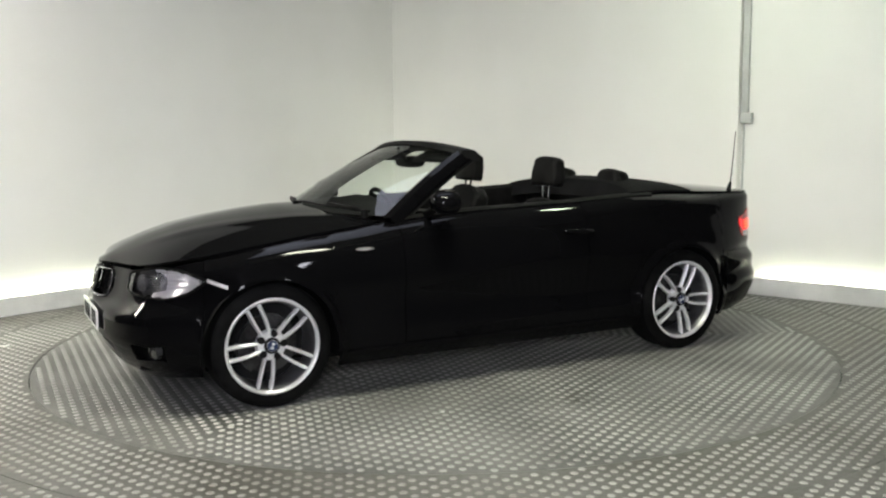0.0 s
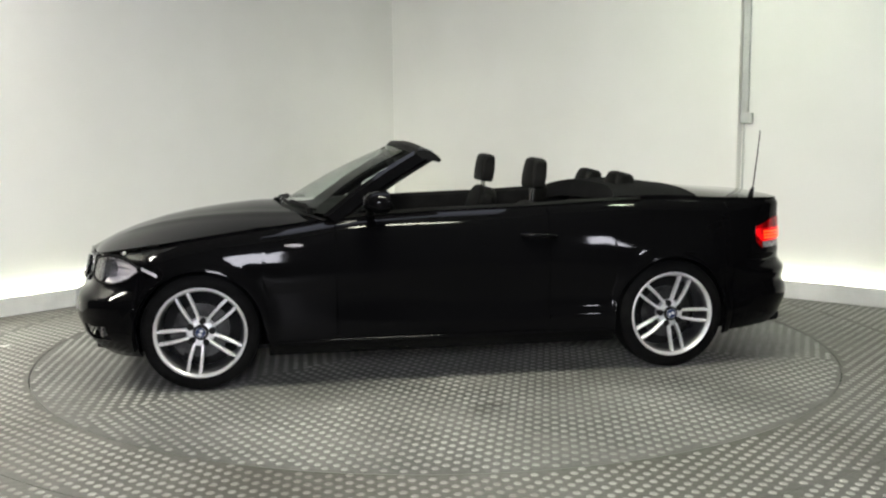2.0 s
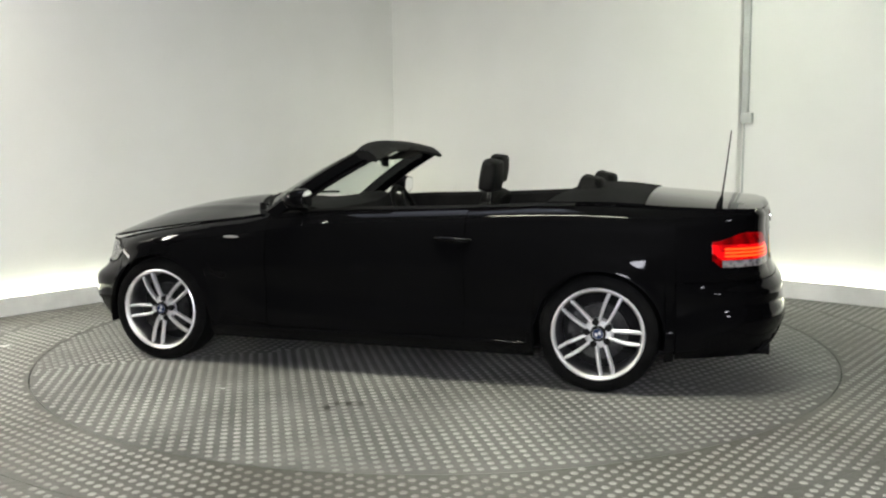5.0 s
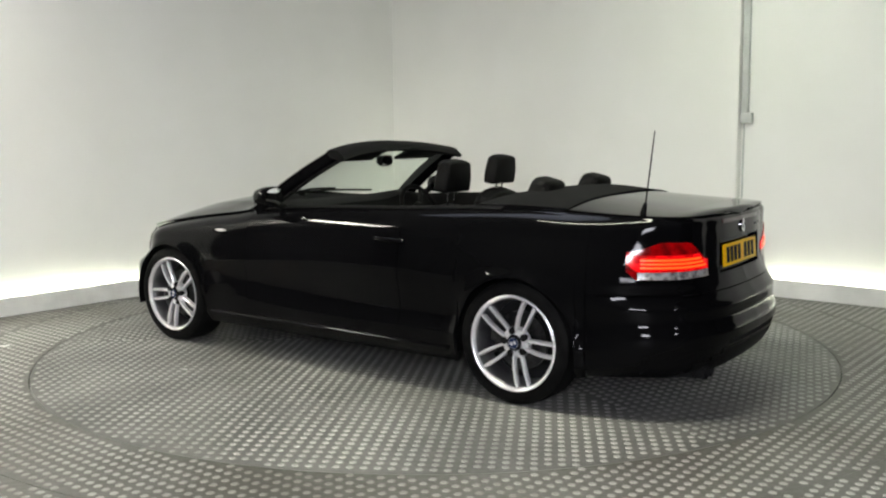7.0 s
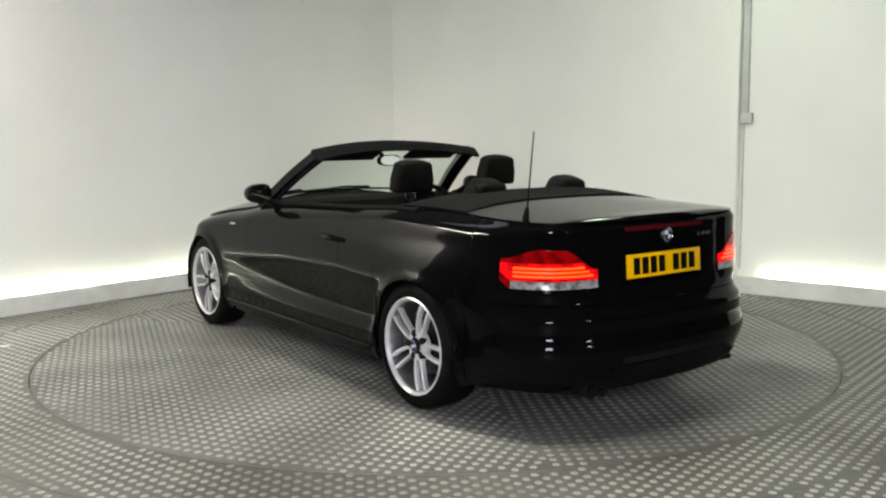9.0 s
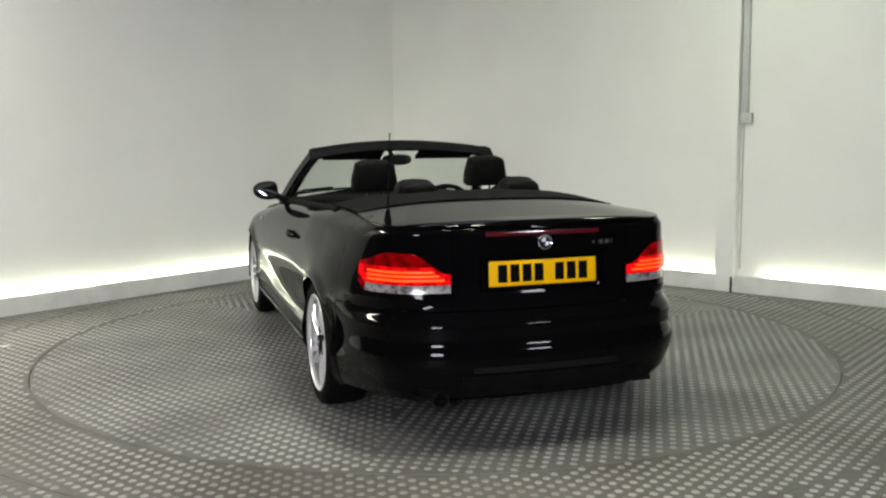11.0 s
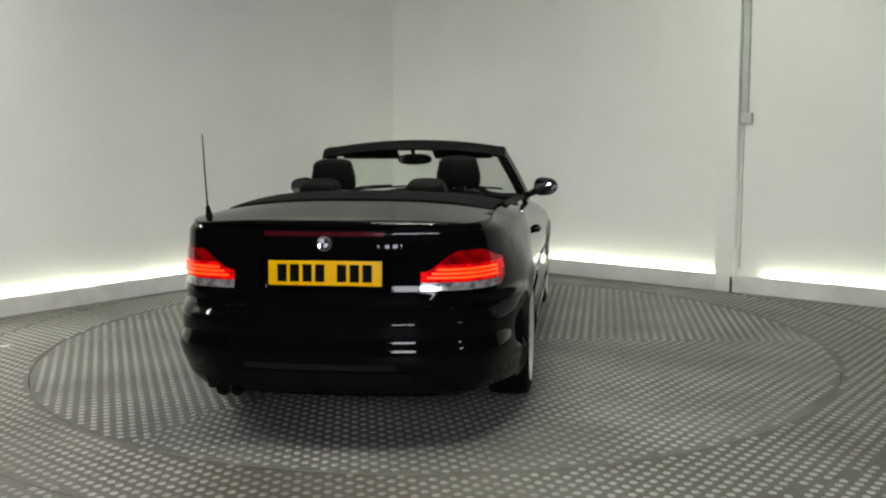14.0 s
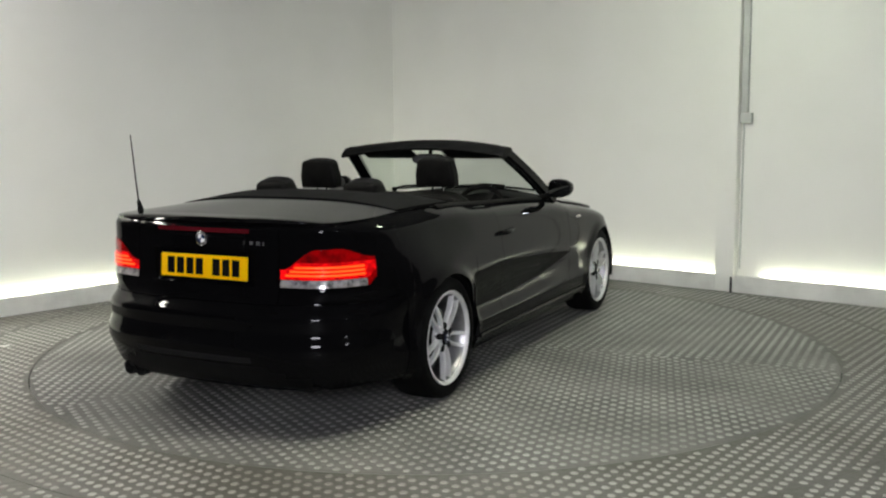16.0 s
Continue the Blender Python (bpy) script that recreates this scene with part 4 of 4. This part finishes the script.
# cowl and wipers
part("cowl", grid([[Vector((0.95 - 0.235 * q * q + d, 0.715 * q, 0.962 - 0.045 * q * q + dz)) for d, dz in ((-0.02, -0.012), (-0.06, -0.022), (-0.12, -0.03))] for q in np.linspace(-1, 1, 21)]), TRIM, car)
for y0, ln in ((0.62, 0.60), (0.02, 0.56)):
    pts = []
    for k in range(9):
        y = y0 - ln * k / 8
        p = screen_point(max(-0.95, min(0.95, y / 0.735)), 0.012 + 0.012 * k / 8, 0.012)
        pts.append(p)
    wiper = empty("wiper")
    wiper.parent = car
    part("blade", tube(pts, 0.008, 6), TRIM, wiper)
    part("arm", tube([pts[0] + Vector((0.03, 0, 0.0)), pts[1] + Vector((0.012, 0, 0.016)), pts[4] + Vector((0.0, 0, 0.014))], 0.008, 6), TRIM, wiper)
    part("pivot", tube([pts[0] + Vector((0.03, 0, -0.03)), pts[0] + Vector((0.03, 0, 0.012))], 0.02, 12), TRIM, wiper)

# ---- door mirrors, handles, repeaters, aerial ----
for side in (1, -1):
    dm = empty("door_mirror")
    dm.parent = car
    dm.matrix_local = pose(0.36, side * 0.868, 1.0, 0, -3.0 if side < 0 else -1.0, -4 if side < 0 else 3)
    rings = []
    for x, k, dz in ((-0.045, 0.93, 0), (-0.03, 1.0, 0), (0.02, 0.97, 0), (0.06, 0.8, 0), (0.085, 0.5, 0), (0.092, 0.2, 0)):
        rings.append([(x, side * (0.082 * math.copysign(abs(math.cos(a)) ** 0.75, math.cos(a)) * k + 0.01), (0.062 - 0.012 * math.cos(a)) * math.copysign(abs(math.sin(a)) ** 0.8, math.sin(a)) * k + dz)
                      for a in np.linspace(0, 2 * math.pi, 24, endpoint=False)])
    part("mirror_shell", loft(rings), PAINT, dm)
    rings = []
    for k in (1.0, 0.8, 0.6, 0.4, 0.2, 0.04):
        rings.append([(-0.0462 - 0.003 * (1 - k * k), side * (0.072 * math.copysign(abs(math.cos(a)) ** 0.75, math.cos(a)) * k + 0.01), (0.053 - 0.01 * math.cos(a)) * math.copysign(abs(math.sin(a)) ** 0.8, math.sin(a)) * k)
                      for a in np.linspace(0, 2 * math.pi, 24, endpoint=False)])
    part("mirror_face", loft(rings), MIRROR, dm, "slightly domed mirror glass")
    part("mirror_arm", tube([(0.03, side * -0.05, -0.03), (0.035, side * -0.11, -0.06), (0.03, side * -0.16, -0.075)], [0.026, 0.022, 0.026]), TRIM, dm)
    s0 = s_at(-0.535)

    def sp(ds, z, out):
        s = s0 - ds
        return skin(s if side > 0 else 2 * LEN - s, z, out)
    part("door_handle", tube([sp(d, 0.795 + 0.004 * math.sin(math.pi * d / 0.22), o) for d, o in ((-0.10, 0.002), (-0.08, 0.022), (0, 0.030), (0.07, 0.026), (0.10, 0.004))], [0.012, 0.014, 0.014, 0.014, 0.011]), PAINT, doors[side])
    part("handle_cup", loft([[sp(0.075 * math.cos(a), 0.79 + 0.03 * math.sin(a), o) for a in np.linspace(0, 2 * math.pi, 20, endpoint=False)] for o in (0.0008, 0.0014)]), PAINT, doors[side])
    sgn = (lambda s: s) if side > 0 else (lambda s: 2 * LEN - s)
    shaped_patch("side_repeater", lambda f: (0.776 - 0.008 * math.sin(math.pi * (0.1 + 0.8 * f)), 0.776 + 0.008 * math.sin(math.pi * (0.1 + 0.8 * f))), lambda f: sgn(s_at(0.875) + 0.10 * f), CLEAR_LENS, 0.005, 12, 4, label="clear side repeater lamp")
aerial = empty("aerial")
aerial.parent = car
part("aerial_base", tube([(-1.915, 0.640, 0.955), (-1.922, 0.642, 1.0), (-1.93, 0.643, 1.03)], [0.022, 0.014, 0.009]), TRIM, aerial)
part("aerial_rod", tube([(-1.93, 0.643, 1.025), (-1.95, 0.642, 1.2), (-1.968, 0.640, 1.371)], [0.0042, 0.0035, 0.0028], 8), TRIM, aerial)
# sill blades and lower diffuser
for side in (1, -1):
    sg = (lambda s: s) if side > 0 else (lambda s: 2 * LEN - s)
    part("sill_blade", tube([skin(sg(s_at(x)), 0.246, 0.004) for x in np.linspace(0.93, -0.93, 32)], 0.011, 12), PAINT, car)
skin_patch("diffuser", LEN - 0.62, LEN + 0.62, 0.215, 0.318, TRIM, 0.004, 30, 5, label="matt black lower rear diffuser", inside=lambda s, z: z < 0.318 - 0.05 * ease((abs(s - LEN) - 0.36) / 0.2))
skin_patch("bumper_slot", LEN - 0.36, LEN + 0.33, 0.335, 0.362, GAP, 0.002, 24, 3)
for y in (0.49, 0.42):
    bm = spin([(0.036, -0.09), (0.036, 0.03), (0.030, 0.03), (0.030, -0.08), (0.0, -0.08)], 24)
    bmesh.ops.transform(bm, matrix=Matrix.Translation((-2.165, y, 0.215)) @ Euler((0, 0, radians(90))).to_matrix().to_4x4(), verts=bm.verts)
    part("exhaust_tip", bm, GAP, car, "dark exhaust tip")

# ---- cabin ----
part("cabin_floor", box(-1.15, 0.75, -0.69, 0.69, 0.24, 0.28), CARPET, car)
for side in (1, -1):
    rows = [[Vector((x, side * (0.712 - d), at_top(x) + 0.006 - dz)) for d, dz in ((-0.02, 0.012), (0.0, 0.0), (0.03, 0.0), (0.05, 0.02), (0.06, 0.12), (0.045, 0.3), (0.03, 0.5), (0.03, 0.66))] for x in np.linspace(0.62, -1.18, 40)]
    thick(part("door_card", grid(rows), LEATHER, doors[side]), 0.006, 0)
    part("arm_rest", box(-0.35, 0.35, min(side * 0.60, side * 0.67), max(side * 0.60, side * 0.67), 0.66, 0.72, 0.02), LEATHER, doors[side])
    part("inner_handle", tube([(0.22, side * 0.648, 0.80), (0.26, side * 0.63, 0.81), (0.33, side * 0.63, 0.81), (0.36, side * 0.648, 0.80)], 0.008), CHROME, doors[side], "chrome inner handle")
rows = []
for q in np.linspace(-1, 1, 21):
    y = 0.69 * q
    k = 0.035 * math.exp(-((q + 0.52) / 0.22) ** 2)
    xb = 0.86 - 0.24 * q * q
    rows.append([Vector((xb, y, 0.925)), Vector((0.55, y, 0.94 + 0.3 * k)), Vector((0.36, y, 0.945 + k)), Vector((0.27, y, 0.93 + k)), Vector((0.235, y, 0.88)), Vector((0.25, y, 0.72)), Vector((0.38, y, 0.55)), Vector((0.5, y, 0.3))])
part("dashboard", grid(rows), LEATHER, car)
wheel_s = empty("steering_wheel")
wheel_s.parent = car
wheel_s.matrix_local = pose(0.15, -0.36, 0.84, 0, -64, 0)
part("steering_rim", tube([(0.185 * math.cos(a), 0.185 * math.sin(a), 0) for a in np.linspace(0, 2 * math.pi, 33)], 0.016), LEATHER, wheel_s)
part("steering_hub", spin([(0.0, -0.02), (0.065, -0.015), (0.07, 0.0), (0.05, 0.02), (0.0, 0.024)], 24, "z"), LEATHER, wheel_s)
for a in (0, 120, 240):
    part("steering_spoke", box(0.05, 0.18, -0.02, 0.02, -0.008, 0.008, 0.005, m=Euler((0, 0, radians(a + 90))).to_matrix().to_4x4()), TRIM, wheel_s)
part("steering_column", tube([(0, 0, -0.02), (0, 0, -0.3)], 0.04), TRIM, wheel_s)
part("centre_console", box(-0.75, 0.35, -0.11, 0.11, 0.28, 0.62, 0.03), LEATHER, car)
part("gear_lever", tube([(0.12, 0, 0.6), (0.10, 0, 0.70), (0.095, 0, 0.74)], [0.02, 0.012, 0.024]), LEATHER, car)


def slab(name, m, half_w, height, depth, parent, taper=0.85, n=9, mat=None, puff=0.02):
    """A padded cushion: rounded, fuller in the middle."""
    bm = box(-depth / 2, depth / 2, -half_w, half_w, 0, height)
    bmesh.ops.subdivide_edges(bm, edges=bm.edges, cuts=4, use_grid_fill=True)
    for v in bm.verts:
        h = v.co.z / height
        w = v.co.y / half_w
        v.co.y *= 1 + (taper - 1) * ease((h - 0.35) / 0.65)
        v.co.x += math.copysign(puff, v.co.x) * ((1 - w * w) * math.sin(math.pi * h) if abs(v.co.x) > depth * 0.2 else 0)
        v.co.z -= 0.10 * height * abs(w) ** 3 * (h > 0.5) * h
    ob = part(name, bm, mat or LEATHER, parent)
    rounded(ob, min(depth * 0.3, 0.03), 3)
    ob.matrix_local = m
    return ob


for side in (1, -1):
    seat = empty("front_seat")
    seat.parent = car
    seat["label"] = "black front seat with a raised headrest"
    seat.matrix_local = pose(-0.26 if side > 0 else -0.115, side * 0.375, 0.28 if side > 0 else 0.292)
    slab("cushion", pose(0.20, 0, 0.10, 0, -86, 0), 0.25, 0.52, 0.14, seat)
    slab("seat_base", pose(-0.03, 0, 0.0), 0.21, 0.12, 0.44, seat, 1.0, mat=TRIM, puff=0)
    slab("backrest", pose(-0.20, 0, 0.12, 0, -17, 0), 0.255, 0.575 if side > 0 else 0.625, 0.12, seat, 0.78)
    hr = slab("headrest", pose(-0.365, 0, 0.755, 0, -8, 0), 0.132, 0.185, 0.085, seat, 0.86, puff=0.014)
    for y in (-0.035, 0.035):
        part("headrest_post", tube([(-0.36, y, 0.67), (-0.37, y, 0.80)], 0.0065), CHROME, seat, "chrome post")
    rs = empty("rear_seat")
    rs.parent = car
    rs["label"] = "black rear seat with a low headrest"
    rs.matrix_local = pose(-0.985, side * 0.295, 0.305)
    slab("cushion", pose(0.18, 0, 0.08, 0, -84, 0), 0.27, 0.42, 0.14, rs)
    slab("backrest", pose(-0.05, 0, 0.15, 0, -20, 0), 0.27, 0.52, 0.12, rs, 0.95)
    slab("headrest", pose(-0.20, 0, 0.655, 0, -14, 0), 0.125, 0.165, 0.12, rs, 0.8, puff=0.016)

# folded-roof cover: fabric-coated lid behind the rear seats
rows = []
for f in np.linspace(0, 1, 22):
    x = -1.10 - 0.445 * f
    mid_z = 1.026 + 0.026 * math.sin(math.pi * min(1.0, (f * 0.8 + 0.18))) ** 1.2
    row = []
    for q in np.linspace(-1, 1, 33):
        w = 0.71 - 0.03 * f
        xx = x + 0.06 * (abs(q) ** 2.5) * (1 - f) * 1.6
        z = at_top(xx) + 0.004 + (mid_z - at_top(xx) - 0.004) * (1 - abs(q) ** 3.2)
        if f == 0:
            z -= 0.10
        row.append(Vector((xx + (0.005 if f == 0 else 0), q * w, z)))
    rows.append(row)
cover = thick(part("roof_cover", grid(rows), FABRIC, car, "black fabric cover over the folded roof"), 0.014)
if cover.data.polygons[300].normal.z < 0:
    cover.data.flip_normals()
part("rear_bulkhead", box(-1.2, -1.14, -0.69, 0.69, 0.24, 0.96, 0.01), CARPET, car)
for side in (1, -1):
    part("cover_latch", box(-1.53, -1.50, side * 0.3 - 0.05, side * 0.3 + 0.05, 1.02, 1.036, 0.004), TRIM, car)


# ---- what moves: the turntable turns the car slowly clockwise ----
def motions():
    rows_t, rows_c = [], []
    for k in range(33):
        t = k * 0.5
        turn = pose(0, 0, 0, 0, 0, 207.4 - 9.036 * t)
        rows_t.append((t, turn))
        rows_c.append((t, turn @ pose(0.113, 0.169, 0)))
    walk(turntable, rows_t)
    walk(car, rows_c)


motions()
